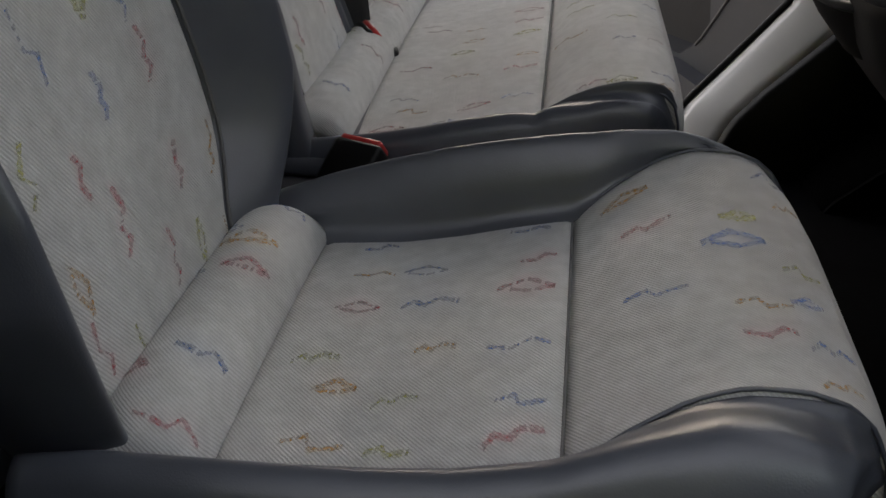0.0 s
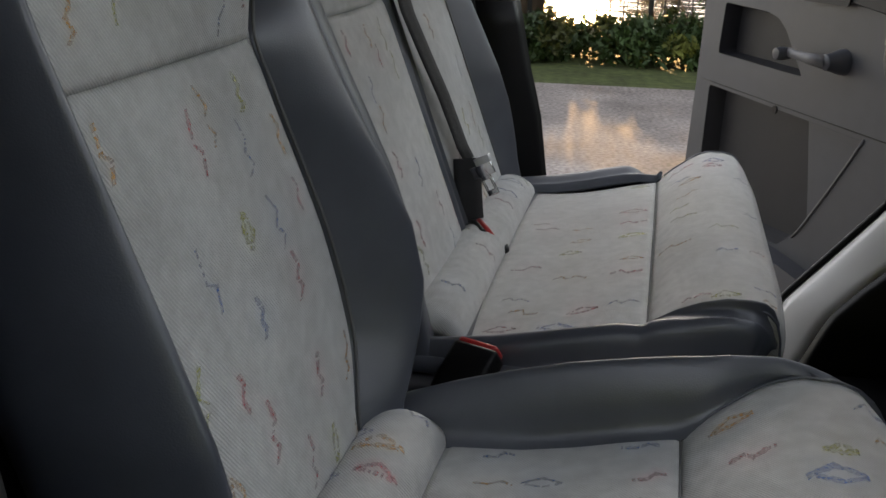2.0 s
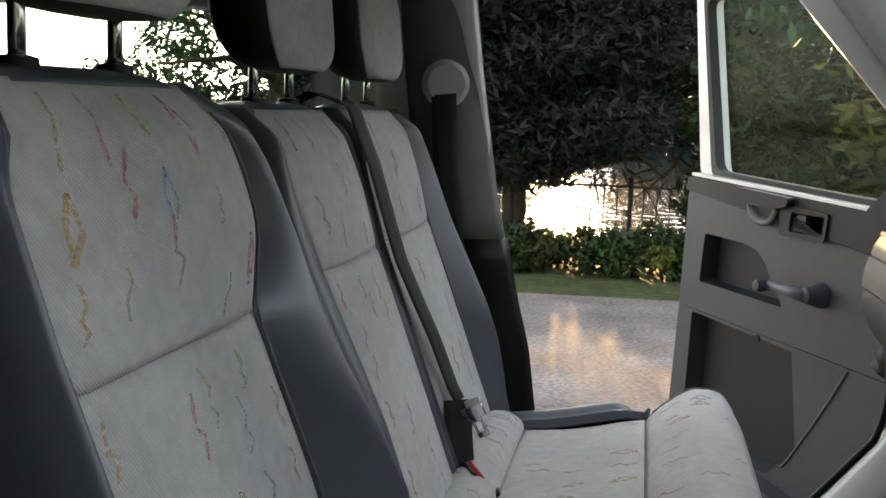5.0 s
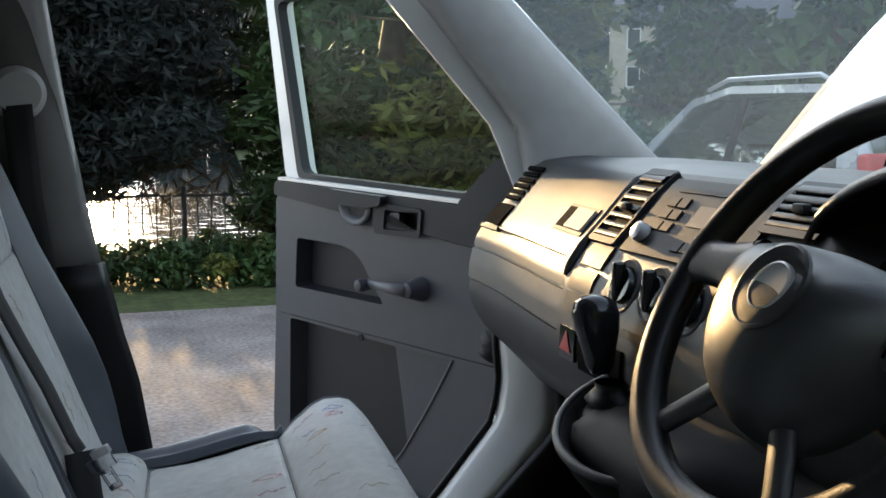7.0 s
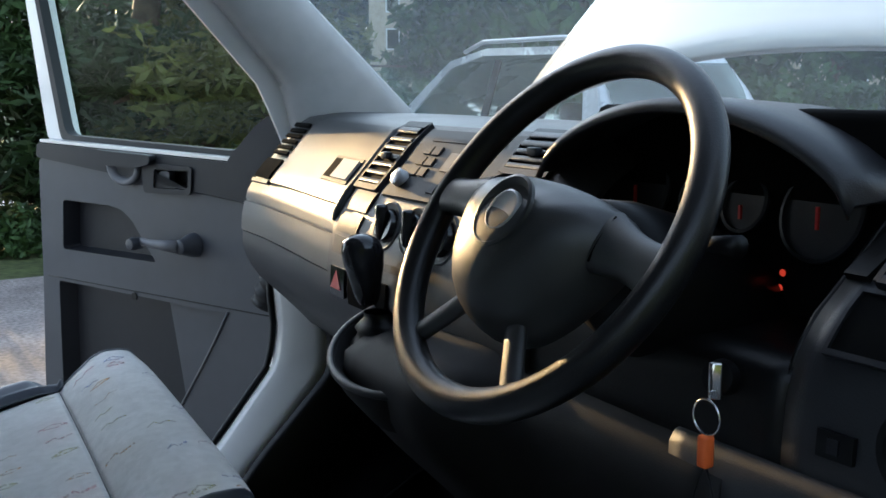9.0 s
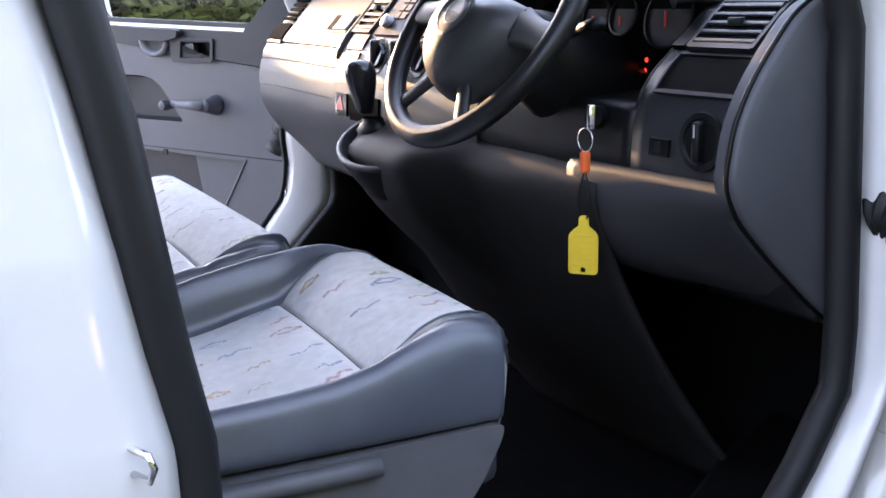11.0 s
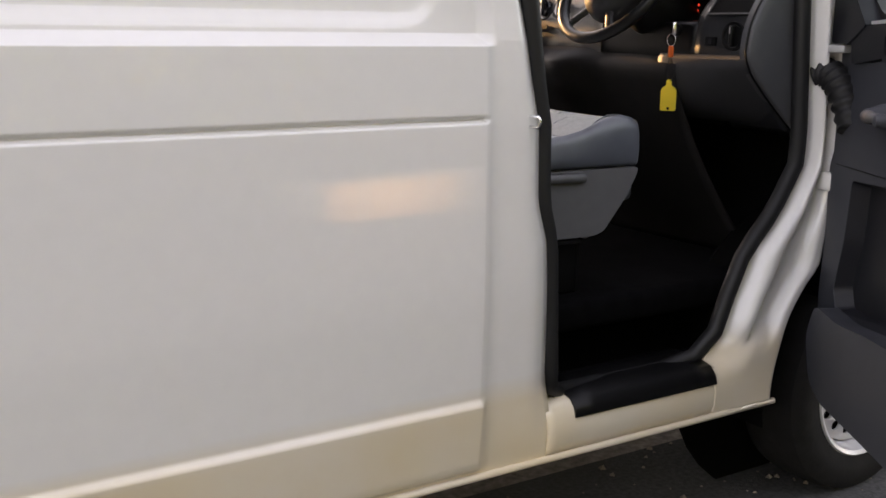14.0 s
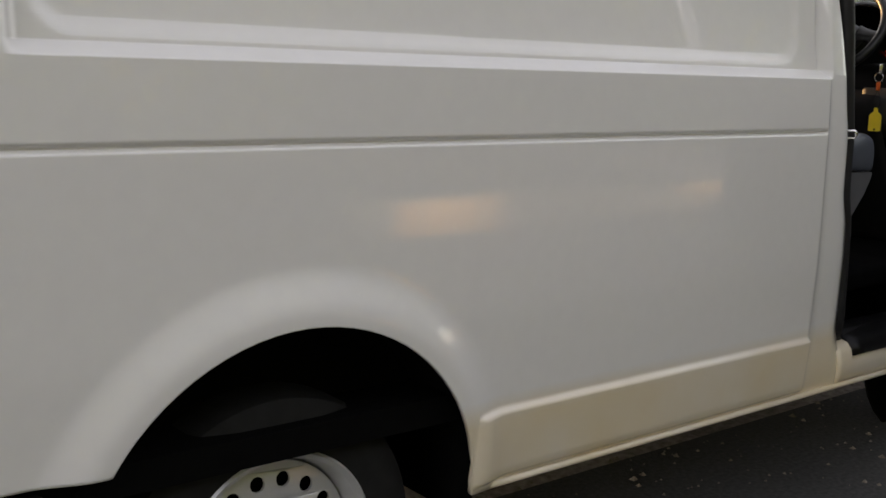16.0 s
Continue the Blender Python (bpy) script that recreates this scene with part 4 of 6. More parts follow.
    # stitched seams round the cloth
    for pts in ([centre(1, v) for v in np.linspace(0, 1, 30)], [centre(0, v) for v in np.linspace(0, 1, 30)]):
        tube("seam_piping", [(x, y, z + 0.0002) for x, y, z in pts], 0.0011, SEAM, T, sides=6)
    for s in (-1, 1):
        tube("seam_piping", [(x, y + s * 0.001, z + 0.001) for x, y, z in [front(u, 0.5 + 0.5 * s) for u in np.linspace(0.04, 0.8, 26)]], 0.0016, VINYL, T, sides=6)
    box("cushion_pan", (-1.17, yc - hw + 0.03, 0.93), (-0.69, yc + hw - 0.03, 1.04), VINYL, T, "dark seat pan", bevel=0.02)
    # plinth with flared side panels
    for s in (-1, 1):
        yy = yc + s * (hw - 0.026)
        side = [(-1.19, 1.022), (-0.70, 1.024), (-0.706, 1.002), (-0.735, 0.950), (-0.800, 0.866), (-0.83, 0.856), (-1.19, 0.852)]
        plate("plinth_side", round_poly(side, 0.012), [], 0.0, 0.022, lambda a, b, z, q=s, y0=yy: (a, y0 + q * b, z), PLINTH, T, "grey plastic seat plinth side")
        P = [[(x, yy + s * b, z) for b, z in ((0.0225, 1.019), (0.033, 1.016), (0.038, 1.008), (0.036, 0.998), (0.0225, 0.994))] for x in np.linspace(-1.19, -0.868, 8)]
        surf("plinth_handle", P, PLINTH, T, "grey lever along the plinth", thick=0.002)
    for s in (-1, 1):
        box("plinth_rail", (-1.19, yc + s * (hw - 0.03) - 0.015, 0.838), (-0.86, yc + s * (hw - 0.03) + 0.015, 0.848), TRIM_DARK, T, bevel=0.003)
    box("plinth", (-1.17, yc - hw + 0.05, 0.70), (-0.84, yc + hw - 0.05, 1.0), BLACK, T, "black seat plinth", bevel=0.01)
    P = [[(x, yc + w * (hw - 0.03), z) for w in np.linspace(-1, 1, 6)] for x, z in ((-0.706, 1.015), (-0.72, 0.97), (-0.80, 0.866), (-0.84, 0.85))]
    surf("plinth_front", P, PLINTH, T, "grey plastic plinth front", thick=0.006)

    # backrest halves
    def xb(z):
        if bench:
            return -1.240 + (1.43 - z) * (0.375 if z < 1.43 else 0.30)
        return -1.249 + (1.43 - z) * 0.275

    halves = [(yc, hw)] if not bench else [(yc - hw / 2 - 0.002, hw / 2 - 0.004), (yc + hw / 2 + 0.002, hw / 2 - 0.004)]
    top = 1.655 if not bench else 1.632
    for hi, (yh, hh) in enumerate(halves):
        inner_flat = {-1: bench and hi == 1, 1: bench and hi == 0}

        def outer(s, z):
            if not bench:
                return lerp(z, WING_Z, WING_W)
            return hh - (0.004 if inner_flat[s] else 0.006) - 0.030 * step((z - 1.50) / 0.13)

        def edge(s, z):
            if not bench:
                return yh + s * (smooth_lerp(z, CLOTH_Z, CLOTH_W) if s > 0 else smooth_lerp(z, [1.03, 1.135, 1.2, 1.5, 1.58, 1.63, 1.66], [0.125, 0.172, 0.188, 0.190, 0.188, 0.16, 0.125]))
            if inner_flat[s]:
                return yh + s * (outer(s, z) - 0.010)
            return yh + s * (outer(s, z) - (0.118 if s < 0 else 0.05) + 0.075 * step((z - 1.40) / 0.25) * (1 if s < 0 else 0.3))

        def panel(z0, z1, bulge):
            def fn(u, v):
                z = z0 + (z1 - z0) * u
                y = edge(-1, z) + (edge(1, z) - edge(-1, z)) * v
                w = abs(2 * v - 1)
                b = bulge * (1 - w ** 2.5) * (0.6 + 0.4 * math.sin(math.pi * u))
                hollow = 0.010 * (1 - w ** 2) if not bench else 0.0
                return (xb(z) + b - hollow - seam_dip(u, v, z1 - z0, 2 * hh, 0.005, 0.008) - 0.02 * step((z - top + 0.05) / 0.05), y, z)
            return fn

        split = 1.449 if not bench else 1.425
        lower, upp = panel(1.045, split + 0.0005, 0.012), panel(split - 0.0005, top - 0.006, 0.020)
        pad("backrest", lambda u, v: lower(u, 1 - v), 40, 32, FABRIC, T, "grey patterned cloth backrest", out=(1, 0, 0))
        pad("backrest_top", lambda u, v: upp(u, 1 - v), 30, 32, FABRIC, T, "grey patterned cloth upper backrest", out=(1, 0, 0))
        marks(lambda u, v: lower(v, 1 - u), 2 * hh - 0.13, 0.383, dens, seed + 11 + hi, T, True, (1, 0, 0))
        marks(lambda u, v: upp(v, 1 - u), 2 * hh - 0.08, 0.19, dens, seed + 21 + hi, T, True, (1, 0, 0))

        def wing(s):
            def fn(u, v):
                z = 1.02 + (top - 0.004 - 1.02) * u
                yi, yo = s * (edge(s, z) - yh), outer(s, z)
                p = lerp(z, WING_Z, WING_P)
                if bench:
                    p = 0.004 if inner_flat[s] else 0.012 + 0.55 * p
                yo = max(yo, yi + 0.006)
                cap = step((z - top + 0.045) / 0.045)
                x0 = xb(z) - 0.03 * cap
                py = [yi - 0.004, yi + 0.30 * (yo - yi), yi + 0.62 * (yo - yi), yi + 0.86 * (yo - yi), yo, yo + 0.004, yo, yo - 0.020, yo - 0.05]
                px = [x0 - 0.008, x0 + 0.40 * p, x0 + 0.84 * p, x0 + p, x0 + 0.80 * p, x0 + 0.30 * p - 0.012, x0 - 0.052, x0 - 0.085, x0 - 0.098]
                k = v * 8
                i = min(7, int(k))
                q = k - i
                def cr(w):
                    p0, p1, p2, p3 = w[max(0, i - 1)], w[i], w[i + 1], w[min(8, i + 2)]
                    return 0.5 * (2 * p1 + (p2 - p0) * q + (2 * p0 - 5 * p1 + 4 * p2 - p3) * q * q + (3 * p1 - p0 - 3 * p2 + p3) * q ** 3)
                return (cr(px), yh + s * cr(py), z)
            return fn

        for s in (-1, 1):
            pad("backrest_bolster", wing(s), 56, 40, VINYL, T, "grey vinyl backrest bolster", 0.006, (0.5, s, 0))
            if not inner_flat[s]:
                f = wing(s)
                tube("seam_piping", [(x + 0.006, y, z) for x, y, z in [f(u, 0.02) for u in np.linspace(0.06, 0.96, 40)]], 0.0016, SEAM, T, sides=6)
        # rear shell and rounded top
        P = [[(xb(z) - 0.095 + 0.02 * step((z - 1.5) / 0.14), yh + y, z) for y in np.linspace(-hh + 0.05, hh - 0.05, 6)] for z in np.linspace(1.02, top - 0.01, 10)]
        surf("back_shell", P, VINYL, T, "dark vinyl seat back", thick=0.01)
        P = []
        wt = min(outer(-1, top), outer(1, top)) if not bench else hh - 0.045
        for a in np.linspace(0, math.pi, 12):
            xm = xb(top) - 0.052
            P.append([(xm + 0.036 * math.cos(a), yh + t * wt, top - 0.010 + 0.014 * math.sin(a) - 0.010 * abs(t) ** 4) for t in np.linspace(-1, 1, 18)])
        surf("backrest_cap", P, VINYL, T, "", thick=0.006)
    # black sheet for the shade in the slot between the backrests, and headrests
    if bench:
        P = [[(xb(z) - 0.03, yc + y, z) for y in (-0.03, 0.0, 0.03)] for z in np.linspace(1.06, 1.60, 8)]
        surf("slot_shade", P, BLACK, T, "", thick=0.01)
    heads = [yc] if not bench else [yc - hw / 2 + 0.01, yc + hw / 2 + 0.01]
    for yh in heads:
        w, hgt, dep = 0.135, 0.098, 0.058
        cx, cz = xb(top) - 0.045, top + 0.042 + hgt

        def ball(a, b, grow=1.0):
            f = lambda q, e: math.copysign(abs(q) ** e, q)
            ca, sa, cb, sb = math.cos(a), math.sin(a), math.cos(b), math.sin(b)
            return (cx + grow * dep * f(ca, 0.6) * f(cb, 0.55) - 0.02 * sb, yh + grow * w * f(sa, 0.55) * f(cb, 0.5), cz + grow * hgt * f(sb, 0.65))
        P = [[ball(a, b) for a in np.linspace(0, 2 * math.pi, 48, endpoint=False)] for b in np.linspace(-math.pi / 2, math.pi / 2, 25)]
        hr = surf("headrest", P, HEAD, T, "black vinyl headrest with cloth front", wrap_v=True)
        P = [[ball(a, b, 1.012) for a in np.linspace(-1.12, 1.12, 30)] for b in np.linspace(-1.15, 1.25, 22)]
        surf("headrest_cloth", P, FABRIC, hr, "grey cloth headrest front", thick=0.004)
        for s in (-1, 1):
            tube("headrest_post", [(cx, yh + s * 0.07, top - 0.03), (cx, yh + s * 0.07, cz - 0.03)], 0.0065, CHROME, hr, "chrome headrest post", sides=12)
            disc("post_sleeve", (cx, yh + s * 0.07, top - 0.004), (0, 0, 1), [(0, 0.016), (0.012, 0.015), (0.014, 0.007)], BLACK, hr, sides=14)
    return T


driver_seat = seat("driver_seat", -0.488, 0.243, "grey patterned cloth driver's seat with vinyl bolsters", "front seats", 5, -5.5)
bench = seat("bench_seat", 0.345, 0.43, "grey patterned cloth two-seat passenger bench", "front seats", 40, -4.8, bench=True)


def strap(name, path, width, across, mat, parent, label="", thick=0.0014):
    """Flat webbing along a path; across is its direction of width."""
    ac = np.array(across, float) / np.linalg.norm(across) * width / 2
    P = [[np.array(p) - ac, np.array(p) - ac * 0.4 + 0.0, np.array(p) + ac * 0.4, np.array(p) + ac] for p in path]
    return surf(name, P, mat, parent, label, thick=thick)


belt = thing("seat_belt", (-1.1, 0.40, 1.07), "black lap and shoulder belt over the bench backrest", "seat belt")
strap("webbing", [(-1.40, 0.36, 1.625), (-1.34, 0.345, 1.652), (-1.279, 0.332, 1.632), (-1.250, 0.364, 1.547), (-1.227, 0.369, 1.47), (-1.204, 0.362, 1.403), (-1.178, 0.380, 1.339), (-1.151, 0.403, 1.273), (-1.121, 0.424, 1.190), (-1.110, 0.430, 1.168)], 0.046, (0.25, 0.92, -0.05), WEB, belt, "black belt webbing")
strap("webbing", [(-1.112, 0.405, 1.175), (-1.106, 0.388, 1.12), (-1.100, 0.375, 1.075), (-1.100, 0.372, 1.04)], 0.046, (0.75, 0.35, 0.0), WEB, belt, "black belt webbing")
# the tongue hangs flat towards the driver's side, its blade slanting down
_u, _v = Vector((0.48, -0.05, -0.87)).normalized(), Vector((0.80, -0.35, 0.46)).normalized()
_v = (_v - _u * _v.dot(_u)).normalized()
_w = _u.cross(_v)
TONGUE = Matrix(((_u.x, _v.x, _w.x, -1.088), (_u.y, _v.y, _w.y, 0.385), (_u.z, _v.z, _w.z, 1.168), (0, 0, 0, 1))) @ Matrix.Scale(0.78, 4)
for name_, lo_, hi_, mat_, lab_ in (("tongue", (-0.004, -0.026, -0.003), (0.022, 0.026, 0.003), CHROME, "chrome belt tongue"), ("tongue_blade", (0.020, -0.013, -0.0015), (0.030, 0.013, 0.0015), CHROME, "chrome tongue blade"), ("tongue_blade", (0.052, -0.013, -0.0015), (0.064, 0.013, 0.0015), CHROME, ""), ("tongue_blade", (0.028, 0.007, -0.0015), (0.054, 0.013, 0.0015), CHROME, ""), ("tongue_blade", (0.028, -0.013, -0.0015), (0.054, -0.007, 0.0015), CHROME, ""), ("tongue_grip", (-0.018, -0.006, -0.006), (-0.003, 0.029, 0.006), STEEL, "")):
    box(name_, lo_, hi_, mat_, belt, lab_, bevel=0.001, m=TONGUE)


def buckle(p, rx, ry, rz):
    T = thing("belt_buckle", p, "black seat belt buckle with red release button", "buckle", "belt buckles")
    m = pose(*p, rx, ry, rz)
    box("buckle_body", (-0.016, -0.03, -0.07), (0.016, 0.03, 0.0), BLACK, T, bevel=0.006, m=m)
    box("release_button", (-0.013, -0.026, -0.006), (0.013, 0.026, 0.006), RED, T, "red release button", bevel=0.004, m=m)
    tube("stalk", [m @ Vector((0, 0, -0.06)), m @ Vector((-0.01, 0, -0.16)), m @ Vector((-0.03, 0, -0.26))], 0.012, BLACK, T, sides=10)
    return T


buckle((-1.042, -0.105, 1.072), 0, 50, 62)
buckle((-1.074, 0.35, 1.076), 0, 52, 20)
# solid black block in place of the shaded recess round the buckle
box("buckle_shade_block", (-0.040, -0.030, -0.030), (0.034, 0.036, 0.012), BLACK, bench, "black block for the shade in the buckle recess", bevel=0.008, m=pose(-1.072, 0.355, 1.050, 0, 22, 14))
# shoulder belt on the far centre post
pb = thing("seat_belt", (-1.2, 0.85, 1.0), "black shoulder belt hanging from the centre post", "seat belt")
ring = disc("belt_guide", (-1.195, 0.838, 1.68), (0.2, -1, 0), [(0, 0.0), (0, 0.047), (0.012, 0.046), (0.022, 0.036), (0.024, 0.0)], TRIM_LIGHT, pb, "pale grey belt guide cover", sides=28)
strap("webbing", [(-1.195, 0.815, 1.66), (-1.185, 0.82, 1.5), (-1.165, 0.82, 1.35), (-1.14, 0.815, 1.15), (-1.12, 0.81, 0.95)], 0.048, (1, 0.1, 0.1), WEB, pb, "black belt webbing")

# ---- dashboard ----
dash = thing("dashboard", (-0.2, 0, 1.2), "dark grey moulded plastic dashboard with vents and radio", "dashboard")
DZ = [1.10, 1.15, 1.20, 1.235, 1.27, 1.307, 1.362, 1.40, 1.43, 1.459, 1.49, 1.510, 1.521]
DX = [-0.22, -0.265, -0.315, -0.352, -0.376, -0.386, -0.382, -0.370, -0.347, -0.312, -0.278, -0.255, -0.228]


def crest(y):
    """How much taller the upper half of the dashboard stands in the middle and on the passenger side."""
    return 1.0 + 0.22 * step((y + 0.32) / 0.10)


def raised(y, z):
    return z if z < 1.362 else 1.362 + (z - 1.362) * crest(y)


def dash_x(y, z):
    z = z if z < 1.362 else 1.362 + (z - 1.362) / crest(y)
    f = 1 - step((y - 0.10) / 0.72) if y > 0 else 1.0
    return lerp(z, DZ, DX) - 0.065 * f


def dash_s(y, s):
    """A point on the dashboard face; s runs from its lower edge (0) over the front (0.8) to the windscreen (1)."""
    if s <= 0.8:
        z = raised(y, DZ[0] + (DZ[-1] - DZ[0]) * s / 0.8)
        return (dash_x(y, z), y, z)
    t = (s - 0.8) / 0.2
    x0, top = dash_x(y, raised(y, DZ[-1])), raised(y, DZ[-1])
    return (x0 + (0.08 - x0) * t, y, top - 0.012 * (crest(y) - 1) / 0.22 * t + 0.012 * math.sin(min(1, t * 3) * math.pi / 2))


S_ROWS = np.concatenate([np.linspace(0, 0.8, 40), np.linspace(0.81, 1, 12)])
for y0, y1, k in ((-0.846, -0.655, 10), (-0.205, 0.82, 44)):
    P = [[dash_s(y, s) for s in S_ROWS] for y in np.linspace(y0, y1, k)]
    surf("dash_body", P, DASH_FACE if y0 < -0.5 else DASH_PLASTIC, dash, "dark grey grained dashboard moulding", thick=0.02, out=(-1, 0, 0.5))
P = [[dash_s(y, s) for s in np.linspace(0, 0.54, 24)] + [(-0.40, y, 1.388), (-0.30, y, 1.395)] for y in np.linspace(-0.655, -0.205, 20)]
surf("dash_body", P, BLACK, dash, "black dashboard moulding below the gauges", thick=0.01, out=(-1, 0, 0.5))
for yy, sg in ((-0.654, 1), (-0.206, -1)):
    P = [[(x, yy, z) for x in np.linspace(dash_x(yy, z), -0.24, 6)] for z in np.linspace(1.38, 1.52, 12)]
    surf("binnacle_cheek", P, BLACK, dash, "", thick=0.004)


def dash_place(a, b, z):
    """y, proud distance and height to the world, on the dashboard face."""
    e, z = 0.004, raised(a, z)
    x = dash_x(a, z)
    sl = (dash_x(a, z + e) - dash_x(a, z - e)) / (2 * e)
    n = Vector((-1, 0, sl)).normalized()
    return Vector((x, a, z)) + n * b


def dash_panel(name, y0, y1, z0, z1, b0, b1, mat, label="", n=10, r=0.01, skew=0.0):
    """A panel that follows the dashboard's curve, with rounded edges."""
    P = []
    for i, u in enumerate(np.linspace(0, 1, n + 4)):
        row = []
        for j, v in enumerate(np.linspace(0, 1, n + 4)):
            uu = (0, 0, *np.linspace(0.0, 1, n), 1, 1)[i]
            vv = (0, 0, *np.linspace(0.0, 1, n), 1, 1)[j]
            edge_ = i in (0, n + 3) or j in (0, n + 3)
            z = z0 + (z1 - z0) * vv
            y = y0 + (y1 - y0) * uu + skew * (vv - 0.5)
            row.append(dash_place(y, b0 if edge_ else b1, z))
        P.append(row)
    return surf(name, P, mat, dash, label, crisp=50)


# passenger side: lid over a locker, lower panel, rail between
dash_panel("glovebox_lid", 0.284, 0.715, 1.419, 1.515, -0.004, 0.006, DASH_PLASTIC, "dark grey upper locker lid", 14)
dash_panel("dash_rail", 0.276, 0.81, 1.388, 1.414, -0.004, 0.006, DASH_PLASTIC, "dark grey dash rail", 10)
dash_panel("glovebox_door", 0.268, 0.81, 1.333, 1.384, -0.004, 0.007, DASH_PLASTIC, "dark grey glovebox door", 12)
dash_panel("dash_lower", 0.262, 0.81, 1.12, 1.329, -0.004, 0.004, DASH_GREY, "grey lower dash panel", 10)
# caught light on the latch plate is painted as a pale colour
dash_panel("lid_latch", 0.326, 0.404, 1.444, 1.468, 0.004, 0.012, TRIM_LIGHT, "latch plate painted pale for the light it catches", 5)
dash_panel("latch_rim", 0.320, 0.456, 1.440, 1.472, 0.004, 0.0078, TRIM_DARK, "", 5)
dash_panel("latch_recess", 0.408, 0.450, 1.444, 1.468, 0.006, 0.0095, VOID, "", 4)
# end vent and square opening by the door, flat black panels for their shade
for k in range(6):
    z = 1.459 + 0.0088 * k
    dash_panel("vent_slot_shade", 0.732, 0.81, z, z + 0.0048, 0.004, 0.0085, VOID, "black strip for the shade in a vent slot", 3)
dash_panel("cup_shade_panel", 0.726, 0.81, 1.423, 1.451, 0.004, 0.0085, VOID, "flat black panel for the shade in a square opening", 4)
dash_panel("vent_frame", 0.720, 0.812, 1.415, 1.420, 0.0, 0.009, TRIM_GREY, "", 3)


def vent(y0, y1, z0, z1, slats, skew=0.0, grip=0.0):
    # black backing panel stands in for the shade behind the slats
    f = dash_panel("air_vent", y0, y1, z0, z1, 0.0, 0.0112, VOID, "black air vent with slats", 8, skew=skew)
    for q0, q1 in ((y0 - 0.004, y0 + 0.002), (y1 - 0.002, y1 + 0.004)):
        dash_panel("vent_frame", q0, q1, z0 - 0.003, z1 + 0.003, 0.004, 0.0150, TRIM_DARK, "", 4)
    for q0, q1 in ((z0 - 0.004, z0 + 0.002), (z1 - 0.002, z1 + 0.004)):
        dash_panel("vent_frame", y0, y1, q0, q1, 0.004, 0.0150, TRIM_DARK, "", 4)
    for k in range(slats):
        z = z0 + (z1 - z0) * (k + 0.30) / slats
        P = [[dash_place(y, b, z + dz) for b, dz in ((0.0113, 0.001), (0.0140, 0.0), (0.0155, 0.001), (0.0155, 0.0040), (0.0140, 0.0052), (0.0113, 0.0056))] for y in np.linspace(y0 + 0.003 + grip, y1 - 0.003, 8)]
        surf("slat", P, DASH_PLASTIC, f, "", thick=0.0)
    box_c = dash_place((y0 + y1 + grip) / 2, 0.018, z0 + 0.48 * (z1 - z0))
    box("vent_tab", (box_c.x - 0.005, box_c.y - 0.011, box_c.z - 0.005), (box_c.x + 0.006, box_c.y + 0.011, box_c.z + 0.006), TRIM_DARK, f, bevel=0.002)
    return f


# centre stack
dash_panel("centre_panel", -0.285, 0.272, 1.215, 1.52, 0.0, 0.008, DASH_FACE, "dark grey centre console panel", 16)
tube("stack_moulding", [dash_place(0.277, 0.007, z) for z in np.linspace(1.40, 1.518, 12)], [0.004] + [0.010] * 10 + [0.004], DASH_PLASTIC, dash, "rounded moulding beside the vents", sides=10)
vent(0.182, 0.262, 1.443, 1.514, 7)
vent(-0.195, -0.100, 1.480, 1.516, 5)
radio = dash_panel("radio", -0.105, 0.155, 1.438, 1.512, 0.006, 0.0130, BLACK, "black car radio", 10)
dash_panel("cd_slot", -0.07, 0.12, 1.501, 1.505, 0.011, 0.0143, TRIM_DARK, "", 3)
dash_panel("radio_display", -0.045, 0.045, 1.470, 1.490, 0.011, 0.0143, PLINTH, "grey radio display", 4)
for k in range(3):
    for q in (0.075, 0.100):
        dash_panel("radio_button", q, q + 0.020, 1.462 + 0.012 * k, 1.471 + 0.012 * k, 0.011, 0.0155, TRIM_DARK, "", 3)
for k in range(5):
    dash_panel("radio_button", -0.07 + 0.022 * k, -0.052 + 0.022 * k, 1.446, 1.455, 0.011, 0.0155, TRIM_DARK, "", 3)
disc("volume_knob", dash_place(0.126, 0.012, 1.456), (-1, 0, 0.6), [(0, 0.0), (0, 0.014), (0.014, 0.013), (0.016, 0.009), (0.016, 0.0)], STEEL, radio, "silver volume knob", sides=24)
for yk in (0.086, 0.008, -0.070):
    r = disc("heater_dial", dash_place(yk, 0.007, 1.409), (-1, 0, 0.32), [(0, 0.0), (0.0, 0.036), (0.005, 0.036), (0.006, 0.034), (0.003, 0.030), (0.003, 0.0)], PLINTH, dash, "black heater dial in a pale ring", sides=32)
    disc("dial_knob", dash_place(yk, 0.009, 1.409), (-1, 0, 0.32), [(0, 0.0), (0.0, 0.026), (0.010, 0.023), (0.012, 0.0)], GLOSS_BLACK, r, "", sides=28)
    c = dash_place(yk, 0.020, 1.409)
    box("dial_grip", (c.x - 0.010, c.y - 0.006, c.z - 0.026), (c.x + 0.008, c.y + 0.006, c.z + 0.026), GLOSS_BLACK, r, bevel=0.004)
for k in range(3):
    dash_panel("rocker_switch", 0.170, 0.250, 1.416 - 0.026 * k, 1.438 - 0.026 * k, 0.006, 0.011, TRIM_DARK, "charcoal blanking switch", 4)
dash_panel("switch_strip", -0.02, 0.06, 1.362, 1.370, 0.006, 0.011, TRIM_DARK, "", 4)
dash_panel("hazard_switch", 0.190, 0.246, 1.304, 1.346, 0.006, 0.012, GLOSS_BLACK, "hazard switch", 4)
